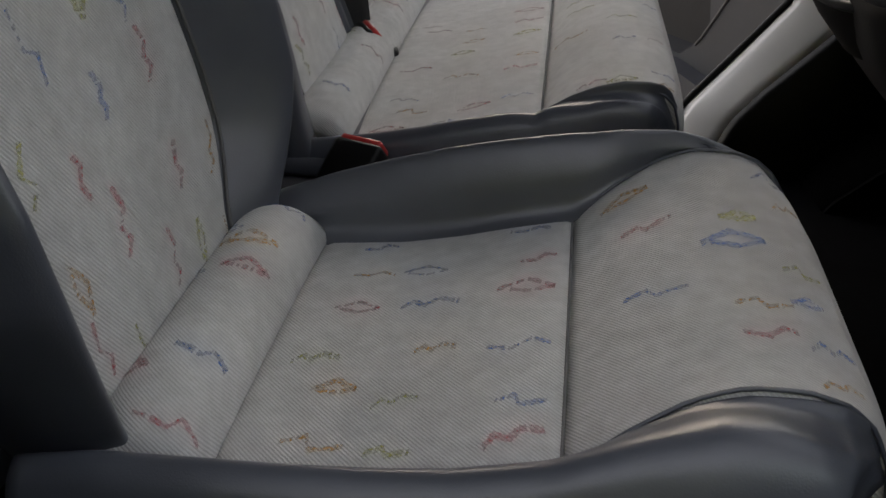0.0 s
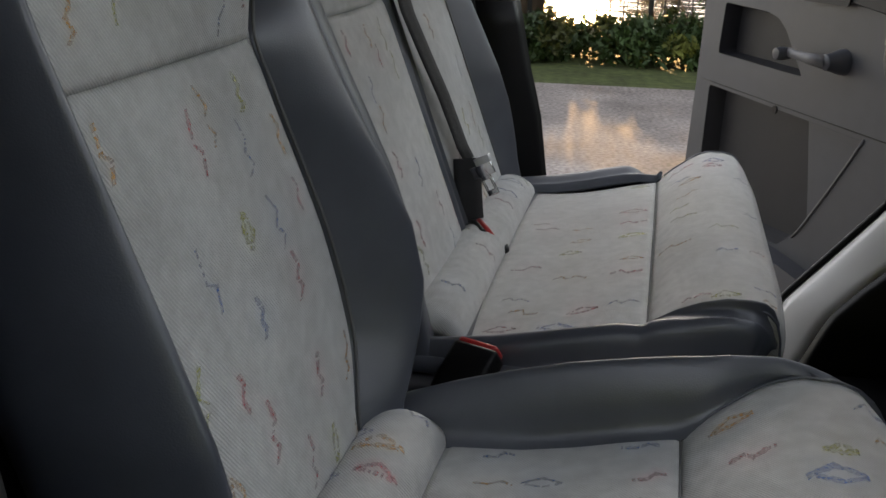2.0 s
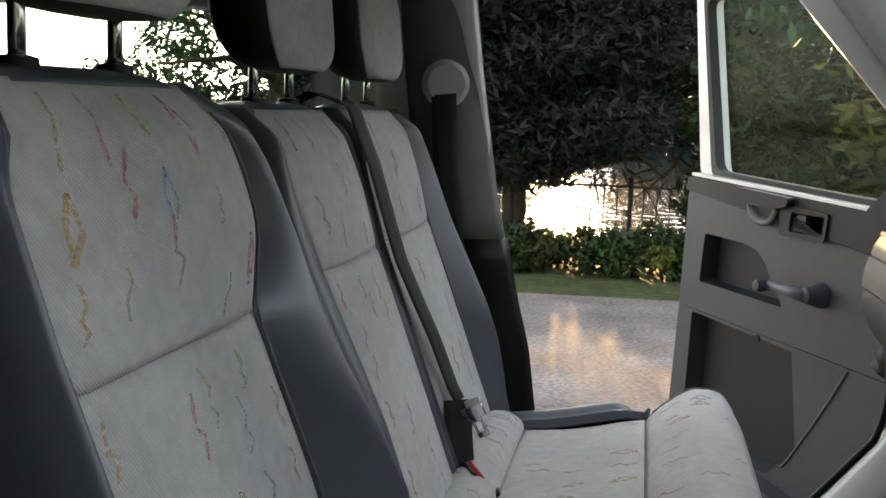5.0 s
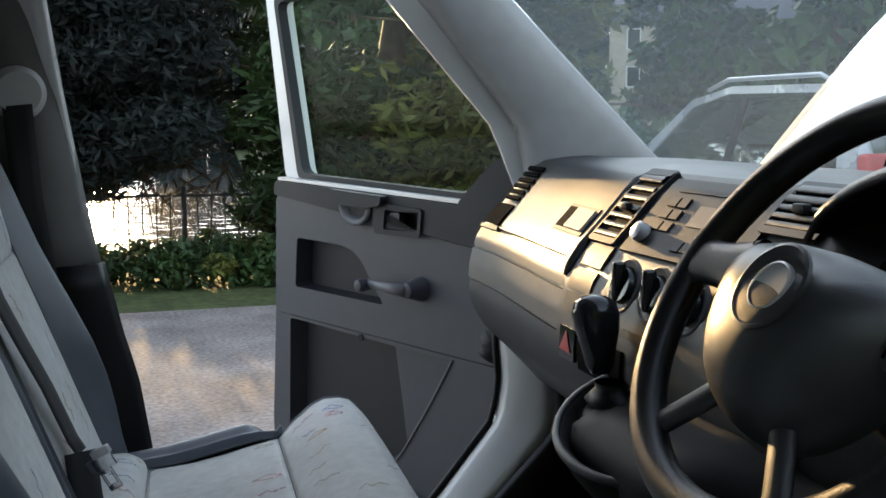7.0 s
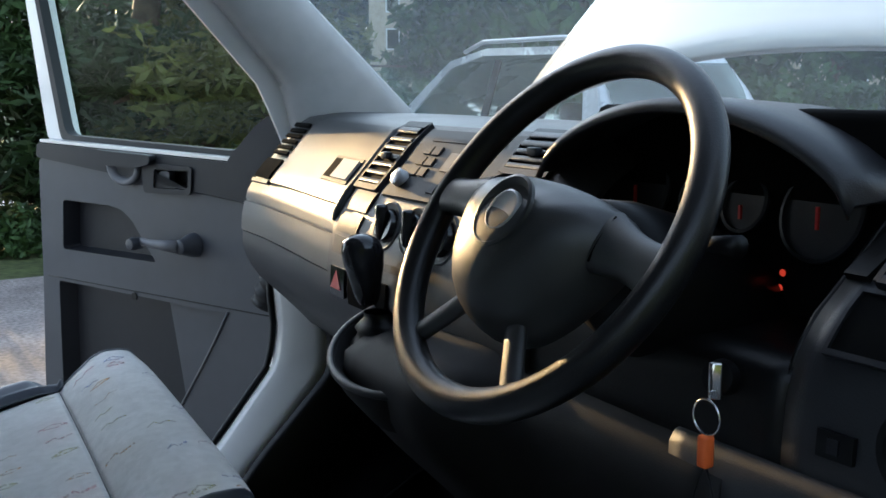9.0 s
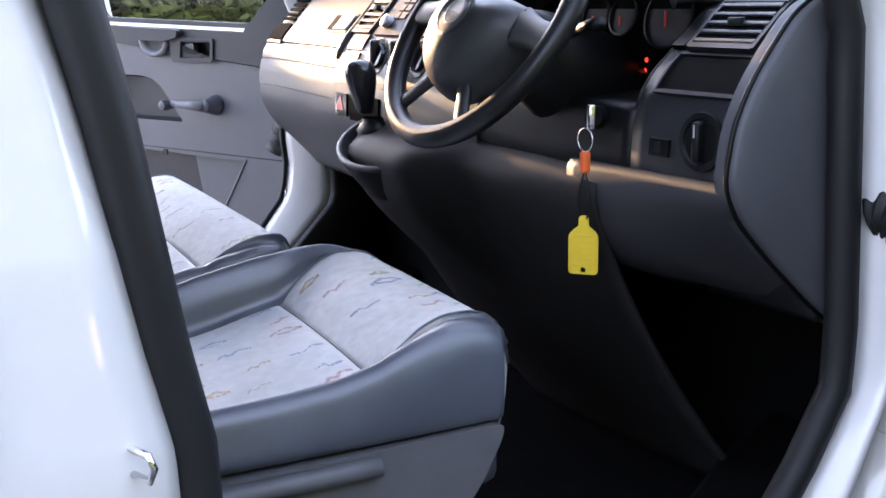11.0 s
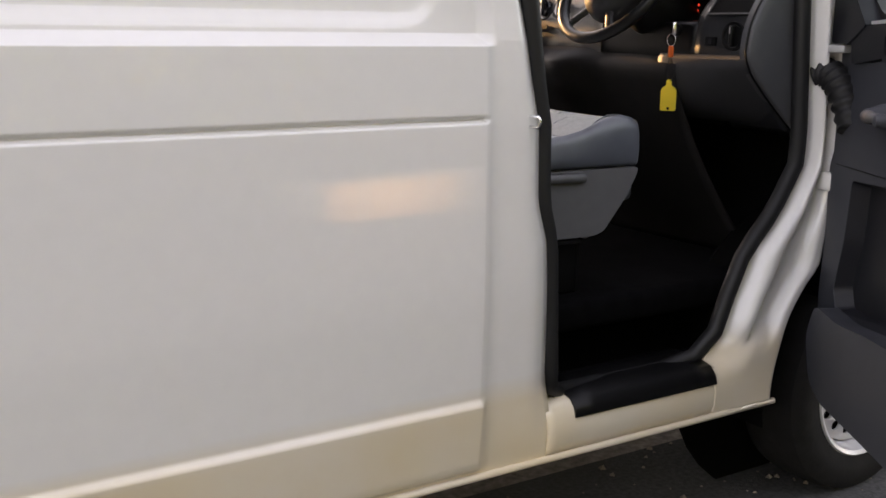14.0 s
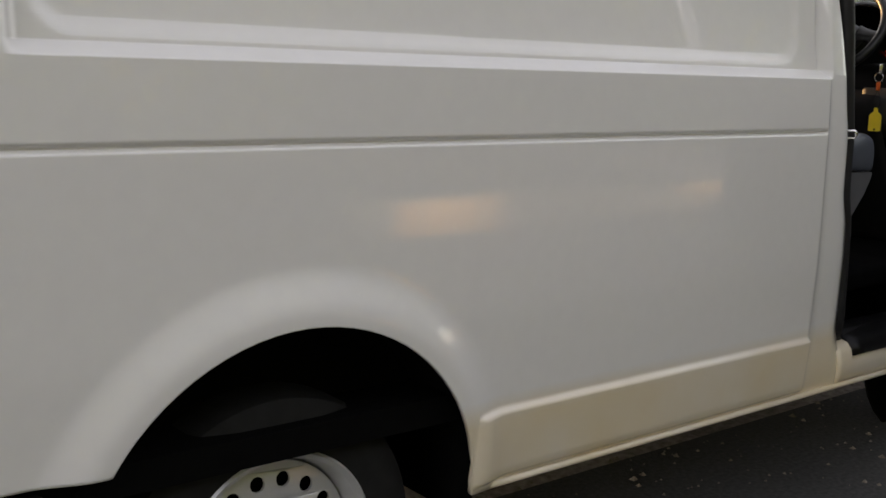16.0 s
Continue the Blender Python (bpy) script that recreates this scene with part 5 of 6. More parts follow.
put("hazard_triangle", raw([dash_place(0.241, 0.0135, 1.312), dash_place(0.199, 0.0135, 1.312), dash_place(0.218, 0.0135, 1.342)], [(0, 1, 2)]), RED, dash, "red hazard triangle", smooth=False)
dash_panel("ashtray", 0.05, 0.175, 1.300, 1.345, 0.006, 0.012, VOID, "flat black panel for the shade in a tray opening", 4)

# binnacle hood in front of the driver
P = []
for t in np.linspace(0, 1, 30):
    y = -0.20 - 0.46 * t
    hz_ = 1.525 + 0.088 * math.sin(math.pi * min(1, max(0, t))) ** 0.6
    P.append([(-0.385, y, hz_ - 0.014), (-0.378, y, hz_ - 0.002), (-0.34, y, hz_), (-0.20, y, hz_ - 0.01), (-0.05, y, 1.525)])
surf("binnacle_hood", P, DASH_FACE, dash, "dark curved instrument hood", thick=0.008)
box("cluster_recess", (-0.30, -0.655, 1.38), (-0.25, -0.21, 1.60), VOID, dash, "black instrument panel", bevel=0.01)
for yk, r in ((-0.30, 0.05), (-0.40, 0.032), (-0.465, 0.032), (-0.565, 0.05)):
    g = disc("gauge", (-0.302, yk, 1.50), (-1, 0, 0.3), [(0, 0.0), (0.0, r), (0.004, r), (0.005, r - 0.004), (0.001, r - 0.005), (0.001, 0)], TRIM_DARK, dash, "dark round gauge", sides=32)
    box("needle", (-0.312, yk - 0.0015, 1.485), (-0.309, yk + 0.0015, 1.485 + r * 0.45), RED, g, "red gauge needle", bevel=0)

LAMP_RED = material("red_warning_lamp", (0.5, 0.03, 0.02), 0.4)
LAMP_RED.node_tree.nodes["Principled BSDF"].inputs["Emission Color"].default_value = (1.0, 0.07, 0.03, 1)
LAMP_RED.node_tree.nodes["Principled BSDF"].inputs["Emission Strength"].default_value = 0.12
for yk, zk in ((-0.490, 1.424), (-0.519, 1.435), (-0.516, 1.419)):
    disc("warning_lamp", (-0.303, yk, zk), (-1, 0, 0), [(0.0, 0.0), (0.0, 0.0038), (0.001, 0.0035), (0.001, 0.0)], LAMP_RED, dash, "lit red warning lamp", sides=12)

# driver's right: vent, tray, light switch
vent(-0.806, -0.698, 1.456, 1.510, 5, -0.016, 0.0)
dash_panel("vent_adjuster", -0.688, -0.664, 1.458, 1.505, 0.0, 0.008, BLACK, "ribbed black vent adjuster", 6, skew=-0.016)
# the tray is not sunken: its shade is a flat black panel
dash_panel("tray_shade_panel", -0.822, -0.686, 1.406, 1.448, 0.0, 0.004, VOID, "flat black panel for the shade in an empty tray", 5, skew=-0.004)
for q0, q1, z0_, z1_ in ((-0.826, -0.682, 1.402, 1.406), (-0.826, -0.682, 1.448, 1.451), (-0.826, -0.822, 1.402, 1.451), (-0.686, -0.682, 1.402, 1.451)):
    dash_panel("tray_rim", q0, q1, z0_, z1_, 0.0, 0.0075, TRIM_DARK, "", 4)
ls = disc("light_switch", dash_place(-0.788, 0.002, 1.350), (-1, 0, 0.05), [(0, 0.0), (0, 0.038), (0.005, 0.037), (0.006, 0.030), (0.003, 0.028), (0.003, 0)], BLACK, dash, "round black light switch", sides=32)
c = dash_place(-0.788, 0.008, 1.350)
box("switch_grip", (c.x - 0.010, c.y - 0.006, c.z - 0.026), (c.x + 0.01, c.y + 0.006, c.z + 0.026), BLACK, ls, bevel=0.004)
box("switch_mark", (c.x - 0.0112, c.y - 0.001, c.z + 0.006), (c.x - 0.0098, c.y + 0.001, c.z + 0.022), TRIM_LIGHT, ls, "pale pointer line", bevel=0)
dash_panel("dimmer", -0.730, -0.694, 1.324, 1.347, 0.0, 0.005, BLACK, "black dimmer switch", 4)
dash_panel("dimmer_wheel", -0.717, -0.706, 1.329, 1.342, 0.004, 0.007, TRIM_DARK, "", 3)
# lower panels under the wheel and end cheek
KN = ((-0.438, 1.305), (-0.455, 1.300), (-0.462, 1.290), (-0.463, 1.255), (-0.455, 1.215), (-0.437, 1.180), (-0.405, 1.150), (-0.35, 1.125), (-0.24, 1.105))
KE = ((-0.438, 1.305), (-0.458, 1.300), (-0.464, 1.290), (-0.447, 1.262), (-0.420, 1.235), (-0.385, 1.202), (-0.345, 1.165), (-0.300, 1.127), (-0.235, 1.082))
P = []
for y in np.linspace(-0.850, -0.53, 18):
    w = step((-0.58 - y) / 0.27)
    P.append([(a + (c - a) * w, y, b + (e - b) * w) for (a, b), (c, e) in zip(KN, KE)])
surf("knee_panel", P, KNEE, dash, "grey lower knee panel", thick=0.01)
cheek = [(-0.470, 1.305), (-0.458, 1.375), (-0.436, 1.42), (-0.408, 1.458), (-0.365, 1.506), (-0.31, 1.535), (-0.20, 1.54), (-0.20, 1.06), (-0.244, 1.085), (-0.31, 1.135), (-0.385, 1.20), (-0.445, 1.258)]
for sgn, yy in ((-1, -0.846), (1, 0.82)):
    sh = 0.0 if sgn < 0 else 0.09
    P = []
    cz = np.mean(np.array(cheek), 0)
    for g, b in ((1.0, -0.02), (1.0, 0.004), (0.985, 0.010), (0.95, 0.013), (0.80, 0.016), (0.5, 0.018), (0.0, 0.018)):
        P.append([(cz[0] + g * (a - cz[0]) + sh, yy + sgn * b, cz[1] + g * (z - cz[1])) for a, z in round_poly(cheek, 0.02, 3)])
    surf("end_cheek", P, CHEEK, dash, "light grey dash end panel", wrap_v=True)
    rim = [(cz[0] + 1.012 * (a - cz[0]) + sh, yy + sgn * 0.001, cz[1] + 1.012 * (z - cz[1])) for a, z in round_poly(cheek, 0.02, 3)]
    tube("cheek_groove", rim, 0.0035, BLACK, dash, "", closed=True, sides=6)
# column shroud and dark centre body below
P = []
for t, (x, z, w, hgt) in enumerate(((-0.50, 1.47, 0.05, 0.045), (-0.46, 1.445, 0.075, 0.065), (-0.38, 1.40, 0.085, 0.085), (-0.28, 1.34, 0.09, 0.10))):
    P.append([(x + 0.3 * hgt * math.sin(a), -0.447 + w * math.cos(a), z + hgt * math.sin(a)) for a in np.linspace(0, 2 * math.pi, 24, endpoint=False)])
surf("column_shroud", P, BLACK, dash, "black steering column shroud", wrap_v=True, caps=True)
P = []
for z in np.linspace(0.70, 1.34, 28):
    f = max(0.0, (1.26 - z) / 0.56)
    xr = -0.475 + 0.36 * f ** 1.15 - 0.02 * math.sin(math.pi * f)
    xr += 0.07 * step((z - 1.25) / 0.09)
    yl, yr = 0.105 - 0.05 * f, -0.60
    row = [(0.0, yl, z), (xr + 0.06, yl, z), (xr + 0.015, yl - 0.012, z), (xr, yl - 0.045, z)]
    for k in np.linspace(0.06, 1, 18):
        y = yl - 0.045 + k * (yr - yl + 0.045)
        row.append((xr - 0.012 * math.sin(math.pi * k) - 0.070 * step((z - 0.98) / 0.24) * step((y + 0.30) / 0.12) * (1 - step((z - 1.27) / 0.07)), y, z))
    P.append(row)
surf("footwell_body", P, CONSOLE, dash, "dark moulded lower console", thick=0.01)
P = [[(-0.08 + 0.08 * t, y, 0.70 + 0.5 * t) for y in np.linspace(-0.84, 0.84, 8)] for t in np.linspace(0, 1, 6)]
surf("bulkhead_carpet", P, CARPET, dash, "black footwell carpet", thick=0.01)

# gear lever in its pod
gear = thing("gear_lever", (-0.47, 0.03, 1.24), "black gear lever in a bowl-shaped console pod", "gear lever")
pod = lambda a, sx, sy, dz: (-0.468 + sx * math.cos(a) - 0.10 * sy * math.sin(a), -0.045 + sy * math.sin(a), 1.272 + dz + 0.45 * sx * math.cos(a) + 0.10 * sy * math.sin(a))
ring_a = np.linspace(0, 2 * math.pi, 48, endpoint=False)
P = [[pod(a, sx, sy, dz) for a in ring_a] for dz, sx, sy in ((-0.07, 0.055, 0.080), (-0.02, 0.086, 0.115), (0.0, 0.096, 0.128), (0.012, 0.099, 0.132), (0.016, 0.098, 0.130), (0.012, 0.091, 0.123), (-0.01, 0.082, 0.112), (-0.035, 0.06, 0.085), (-0.04, 0.0, 0.0))]
surf("gear_pod", P, CONSOLE, gear, "charcoal gear pod", wrap_v=True)
tube("pod_rim", [pod(a, 0.098, 0.131, 0.012) for a in ring_a], 0.006, DASH_PLASTIC, gear, "charcoal rim of the pod", closed=True, sides=8)
P = []
for t in np.linspace(0, 1, 14):
    r = 0.055 * (1 - t) ** 0.8 + 0.016 + 0.004 * math.sin(t * 26)
    P.append([(-0.455 - 0.03 * t + r * math.cos(a), 0.028 + r * 1.2 * math.sin(a), 1.215 + 0.10 * t) for a in np.linspace(0, 2 * math.pi, 24, endpoint=False)])
surf("gaiter", P, BLACK, gear, "folded black gaiter", wrap_v=True)
P = []
for zz, r in ((0.0, 0.012), (0.01, 0.018), (0.03, 0.022), (0.055, 0.028), (0.075, 0.030), (0.09, 0.026), (0.098, 0.014), (0.10, 0.0)):
    P.append([(-0.488 - 0.1 * zz + r * math.cos(a), 0.05 + r * 0.95 * math.sin(a), 1.322 + zz) for a in np.linspace(0, 2 * math.pi, 28, endpoint=False)])
surf("knob", P, GLOSS_BLACK, gear, "glossy black gear knob", wrap_v=True)

# steering wheel
SW = Vector((-0.551, -0.447, 1.494))
tilt = radians(34.5)
SU, SN, SY = Vector((math.sin(tilt), 0, math.cos(tilt))), Vector((-math.cos(tilt), 0, math.sin(tilt))), Vector((0, 1, 0))
wp = lambda y, u, n=0.0: SW + SY * y + SU * u + SN * n
steer = thing("steering_wheel", tuple(SW), "black four-spoke steering wheel with airbag pad", "steering wheel")
tube("wheel_rim", [wp(0.1865 * math.sin(a), 0.1865 * math.cos(a)) for a in np.linspace(0, 2 * math.pi, 72, endpoint=False)], 0.0165, RIM_BLACK, steer, "black grained wheel rim", closed=True, sides=16)
pad_rim = [(0, 0.047), (0.055, 0.044), (0.098, 0.034), (0.112, 0.016), (0.112, -0.008), (0.101, -0.038), (0.084, -0.070), (0.060, -0.098), (0.032, -0.113), (0, -0.118)]
pad_rim = pad_rim + [(-y, u) for y, u in pad_rim[-2:0:-1]]
TURN = radians(6)
ws_p = lambda y, u, n=0.0: wp(y * math.cos(TURN) - u * math.sin(TURN), u * math.cos(TURN) + y * math.sin(TURN), n)
rim_pts = round_poly(pad_rim, 0.015, 3)
P = [[ws_p(y * g, -0.032 + (u + 0.032) * g, b) for y, u in rim_pts] for g, b in ((0.97, -0.035), (1.0, -0.022), (0.99, -0.010), (0.96, 0.003), (0.90, 0.016), (0.80, 0.029), (0.66, 0.041), (0.5, 0.049), (0.33, 0.053), (0.15, 0.055), (0.0, 0.055))]
hub = surf("airbag_pad", P, WHEEL_BLACK, steer, "black grained airbag pad", wrap_v=True)
for s in (-1, 1):
    P = []
    for t in np.linspace(0, 1, 10):
        y = s * (0.102 + 0.078 * t)
        w, c = 0.030 - 0.008 * math.sin(math.pi * t * 0.8), 0.004 - 0.010 * t
        P.append([ws_p(y, c + w * math.copysign(abs(math.cos(a)) ** 0.7, math.cos(a)), 0.013 * math.sin(a) + 0.004 - 0.003 * t) for a in np.linspace(0, 2 * math.pi, 22, endpoint=False)])
    surf("spoke", P, WHEEL_BLACK, steer, "black wheel spoke", wrap_v=True)
    P = []
    for t in np.linspace(0, 1, 8):
        y, u = s * (0.045 + 0.050 * t), -0.095 - 0.062 * t
        P.append([ws_p(y + 0.011 * math.cos(a), u + 0.006 * s * math.cos(a), 0.008 * math.sin(a) - 0.002) for a in np.linspace(0, 2 * math.pi, 14, endpoint=False)])
    surf("spoke", P, WHEEL_BLACK, steer, "narrow black lower wheel spoke", wrap_v=True)
    for q in (0.004, 0.012):
        tube("pad_seam", [ws_p(s * (0.104 + q * 0.5), u, 0.0165 - abs(u) * 0.12) for u in np.linspace(-0.02, 0.026, 6)], 0.0012, VOID, hub, sides=5) if q < 0.01 else None
bd = disc("badge_ring", wp(-0.006, -0.014, 0.0505), SN, [(0.0, 0.038), (0.004, 0.038), (0.005, 0.035), (-0.001, 0.029), (-0.001, 0.0)], WHEEL_BLACK, hub, "black badge recess", sides=40)
disc("badge", wp(-0.006, -0.014, 0.0505), SN, [(0.0, 0.022), (0.004, 0.0215), (0.005, 0.0195), (0.0035, 0.0185), (0.0035, 0.0)], STEEL, hub, "round silver badge", sides=36)
# stalks
tube("stalk", [(-0.46, -0.52, 1.475), (-0.49, -0.60, 1.49), (-0.50, -0.645, 1.495)], [0.008, 0.007, 0.010], BLACK, dash, "black column stalk", sides=10)
tube("stalk", [(-0.46, -0.37, 1.475), (-0.49, -0.29, 1.49), (-0.50, -0.25, 1.495)], [0.008, 0.007, 0.010], BLACK, dash, "black column stalk", sides=10)

# keys with a yellow tag
KX, KY = -0.49, -0.606
keys = thing("key_ring", (KX, KY, 1.36), "ignition key with orange cord and yellow tag", "keys")
disc("lock_barrel", (-0.455, -0.59, 1.365), (-1, -0.3, 0.2), [(0, 0.0), (0, 0.017), (0.012, 0.015), (0.014, 0)], BLACK, keys, "black ignition barrel", sides=24)
box("key", (-0.002, -0.006, -0.034), (0.002, 0.006, 0.0), CHROME, keys, "steel key", bevel=0.002, m=pose(-0.478, KY + 0.003, 1.385, 0, 0, 40))
tube("split_ring", [(KX, KY + 0.016 * math.sin(a), 1.338 + 0.016 * math.cos(a)) for a in np.linspace(0, 2 * math.pi, 24, endpoint=False)], 0.0012, CHROME, keys, closed=True, sides=6)
box("cord_sleeve", (KX - 0.006, KY - 0.006, 1.292), (KX + 0.006, KY + 0.006, 1.322), ORANGE, keys, "orange cord sleeve", bevel=0.003)
for s in (-1, 1):
    tube("cord", [(KX, KY + s * 0.002, 1.292), (KX, KY + s * 0.012, 1.265), (KX, KY + s * 0.014, 1.245), (KX, KY + s * 0.004, 1.226)], 0.0012, BLACK, keys, sides=6)
tag = round_poly([(-0.021, 1.148), (-0.021, 1.205), (-0.013, 1.213), (-0.007, 1.217), (-0.007, 1.232), (0.007, 1.232), (0.007, 1.217), (0.013, 1.213), (0.021, 1.205), (0.021, 1.148)], 0.006)
hole = [(0.004 * math.cos(a), 1.154 + 0.004 * math.sin(a)) for a in np.linspace(0, 2 * math.pi, 12, endpoint=False)]
kd = Vector((0.62, -0.78, 0)).normalized()
tp = lambda a, b, z: Vector((KX, KY, z)) + kd * a + Vector((-kd.y, kd.x, 0)) * -b
plate("tag", tag, [hole], 0.0, 0.004, tp, YELLOW, keys, "yellow plastic key tag")
plate("tag_rim", [(-0.0185, 1.160), (-0.0185, 1.203), (0.0185, 1.203), (0.0185, 1.160)], [[(-0.0172, 1.1615), (-0.0172, 1.2015), (0.0172, 1.2015), (0.0172, 1.1615)]], 0.004, 0.0055, tp, YELLOW, keys)
for k in range(4):
    plate("tag_line", [(-0.012, 1.168 + 0.008 * k), (0.012, 1.168 + 0.008 * k), (0.012, 1.1695 + 0.008 * k), (-0.012, 1.1695 + 0.008 * k)], [], 0.0042, 0.0052, tp, YELLOW, keys)

# ---- surroundings ----
GRAVEL = material("pale_gravel", (0.30, 0.262, 0.24), 0.95, var=0.42, scale=32, stain=0.3, sscale=1.6, bump=1.0, bscale=90)
ASPHALT = material("dark_asphalt", (0.05, 0.05, 0.05), 0.9, var=0.4, scale=60, stain=0.2, sscale=0.7, bump=1.0, bscale=120)
GRASS = material("mossy_grass", (0.09, 0.11, 0.035), 0.95, var=0.4, scale=12, stain=0.3, bump=1.0, bscale=40)
LEAF_D = material("dark_conifer_needles", (0.009, 0.015, 0.011), 0.75, var=0.4, scale=3, stain=0.4, sscale=0.6)
LEAF_G = material("green_leaves", (0.034, 0.066, 0.014), 0.6, var=0.4, scale=3, stain=0.4, sscale=0.6)
LEAF_Y = material("yellow_green_leaves", (0.095, 0.105, 0.016), 0.6, var=0.4, scale=3, stain=0.4, sscale=0.6)
BARK = material("brown_bark", (0.09, 0.06, 0.04), 0.9, var=0.3, scale=8, bump=1.0, bscale=20)
IRON = material("black_iron", (0.02, 0.02, 0.02), 0.6)
STONE = material("pale_stone", (0.38, 0.33, 0.25), 0.9, var=0.15, scale=2, bump=0.4, bscale=10)
SLATE = material("grey_slate", (0.10, 0.10, 0.11), 0.8, var=0.2)
WHITE = material("white_window_paint", (0.6, 0.6, 0.58), 0.5, var=0.03)
CAR_PAINT = material("silver_car_paint", (0.62, 0.64, 0.66), 0.28, 0.35, coat=0.8)
WATER = material("lake_water", (0.02, 0.03, 0.03), 0.10, var=0.05, bump=1.0, bscale=2.2)
WATER.node_tree.nodes["Bump"].inputs["Distance"].default_value = 0.045

# one sheet of ground out to the horizon
gv, gf = [], []
box_xs = [-400, -60, -20, -8, -4, 0, 4, 8, 14, 30, 80, 400]
box_ys = [-400, -60, -20, -6, -2.6, -0.3, 3, 8.2, 9.5, 11, 400]
for yv in box_ys:
    for xv in box_xs:
        gv.append((xv, yv, 0.0))
me_faces = []
nx = len(box_xs)
mi = []
for j in range(len(box_ys) - 1):
    for i in range(nx - 1):
        me_faces.append((j * nx + i, j * nx + i + 1, (j + 1) * nx + i + 1, (j + 1) * nx + i))
        yc_, xc_ = (box_ys[j] + box_ys[j + 1]) / 2, (box_xs[i] + box_xs[i + 1]) / 2
        mi.append(0 if yc_ < -0.3 and xc_ < 8 else 1 if yc_ < 8.2 and xc_ < 14 else 2)
gm = raw(gv, me_faces)
ground = put("ground", gm, ASPHALT, None, smooth=False)
tagged(ground, "asphalt and pale gravel yard with grass verge", "ground", kind="structure")
ground.data.materials.append(GRAVEL)
ground.data.materials.append(GRASS)
ground.data.polygons.foreach_set("material_index", mi)
lake = put("water", raw([(-80, 12.5, 0.02), (1.2, 12.5, 0.02), (6.5, 58, 0.02), (-80, 58, 0.02)], [(0, 1, 2, 3)]), WATER, None, smooth=False)
tagged(lake, "rippled lake water glittering in the low sun", "water", kind="structure")


# the low sun comes through gaps in the trees: past these points, each so wide
GAPS = [((-0.47, 0.0, 1.535), 0.165), ((-0.36, -1.2, 1.06), 0.05), ((-0.57, 7.8, 0.0), 0.02), ((1.2, -6.3, 0.2), 0.3), ((1.65, -6.3, 0.2), 0.3), ((2.1, -6.3, 0.2), 0.3)]


def foliage(name, lobes, n, size, mat, parent, seed, droop=0.0, slim=0.42, flat=1.0, gaps=None):
    """Many small leaf blades filling a set of ellipsoid clumps."""
    rng = np.random.default_rng(seed)
    L = np.array(lobes, float)
    vol = L[:, 3] * L[:, 4] * L[:, 5]
    pick = rng.choice(len(L), n, p=vol / vol.sum())
    d = rng.normal(size=(n, 3))
    d /= np.linalg.norm(d, axis=1)[:, None]
    p = L[pick, :3] + d * rng.uniform(0.25, 1.0, (n, 1)) ** 0.5 * L[pick, 3:]
    sd = np.array(SUN_DIR)
    keep = p[:, 2] > 0.02
    for beam, gap in gaps or GAPS:
        q = p - np.array(beam)
        keep &= np.linalg.norm(q - (q @ sd)[:, None] * sd, axis=1) > gap
    p = p[keep]
    k = len(p)
    a = rng.normal(size=(k, 3)) * np.array([1, 1, flat])
    a[:, 2] -= droop
    a /= np.linalg.norm(a, axis=1)[:, None]
    b = np.cross(a, rng.normal(size=(k, 3)))
    b /= np.linalg.norm(b, axis=1)[:, None]
    sz = size * rng.uniform(0.6, 1.4, (k, 1))
    vs = np.stack([p - a * sz, p + b * sz * slim, p + a * sz, p - b * sz * slim], 1).reshape(-1, 3)
    fs = np.arange(4 * k).reshape(-1, 4).tolist()
    ob = put(name, raw(vs, fs), mat, parent, smooth=False)
    return ob


def tree(name, x, y, height, trunk_r, lobes, n, size, mat, label, seed, droop=0.0, slim=0.42):
    T = thing(name, (x, y, 0), label, "tree")
    rng = random.Random(seed)
    pts = [(x + 0.08 * math.sin(k * 1.3), y + 0.06 * math.cos(k), height * k / 10) for k in range(11)]
    tube("trunk", pts, [trunk_r * (1.25 - 0.115 * k) for k in range(11)], BARK, T, "brown rough trunk", sides=10)
    for k in range(9):
        z = height * (0.15 + 0.08 * k)
        a = rng.uniform(0, 6.28)
        L = rng.uniform(1.0, 2.4)
        tube("limb", [(x, y, z), (x + 0.5 * L * math.cos(a), y + 0.5 * L * math.sin(a), z + 0.25), (x + L * math.cos(a), y + L * math.sin(a), z + 0.3 - 0.3 * droop)], [trunk_r * 0.3, trunk_r * 0.2, trunk_r * 0.08], BARK, T, sides=6)
    foliage("crown", lobes, n, size, mat, T, seed, droop, slim=slim, flat=0.5 if slim < 0.4 else 1.0)
    return T


def lobes_for(x0, x1, y0, y1, z0, z1, k, r, seed, tall=0.65):
    rng = random.Random(seed)
    return [(rng.uniform(x0, x1), rng.uniform(y0, y1), rng.uniform(z0, z1), r * rng.uniform(0.6, 1.3), r * rng.uniform(0.6, 1.3), r * tall * rng.uniform(0.6, 1.4)) for _ in range(k)]


tree("conifer_tree", -1.45, 10.4, 5.2, 0.12, lobes_for(-3.6, 0.15, 9.8, 11.6, 1.08, 4.6, 110, 0.8, 3, 0.45), 92000, 0.072, LEAF_D, "large dark drooping conifer beyond the gravel", 3, 0.5, 0.25)
tree("conifer_tree", 2.2, 10.5, 5.4, 0.20, lobes_for(0.9, 3.6, 9.6, 11.8, 0.5, 4.8, 66, 0.72, 7, 0.5), 38000, 0.10, LEAF_G, "tall green conifer beside the path", 7, 0.4, 0.25)
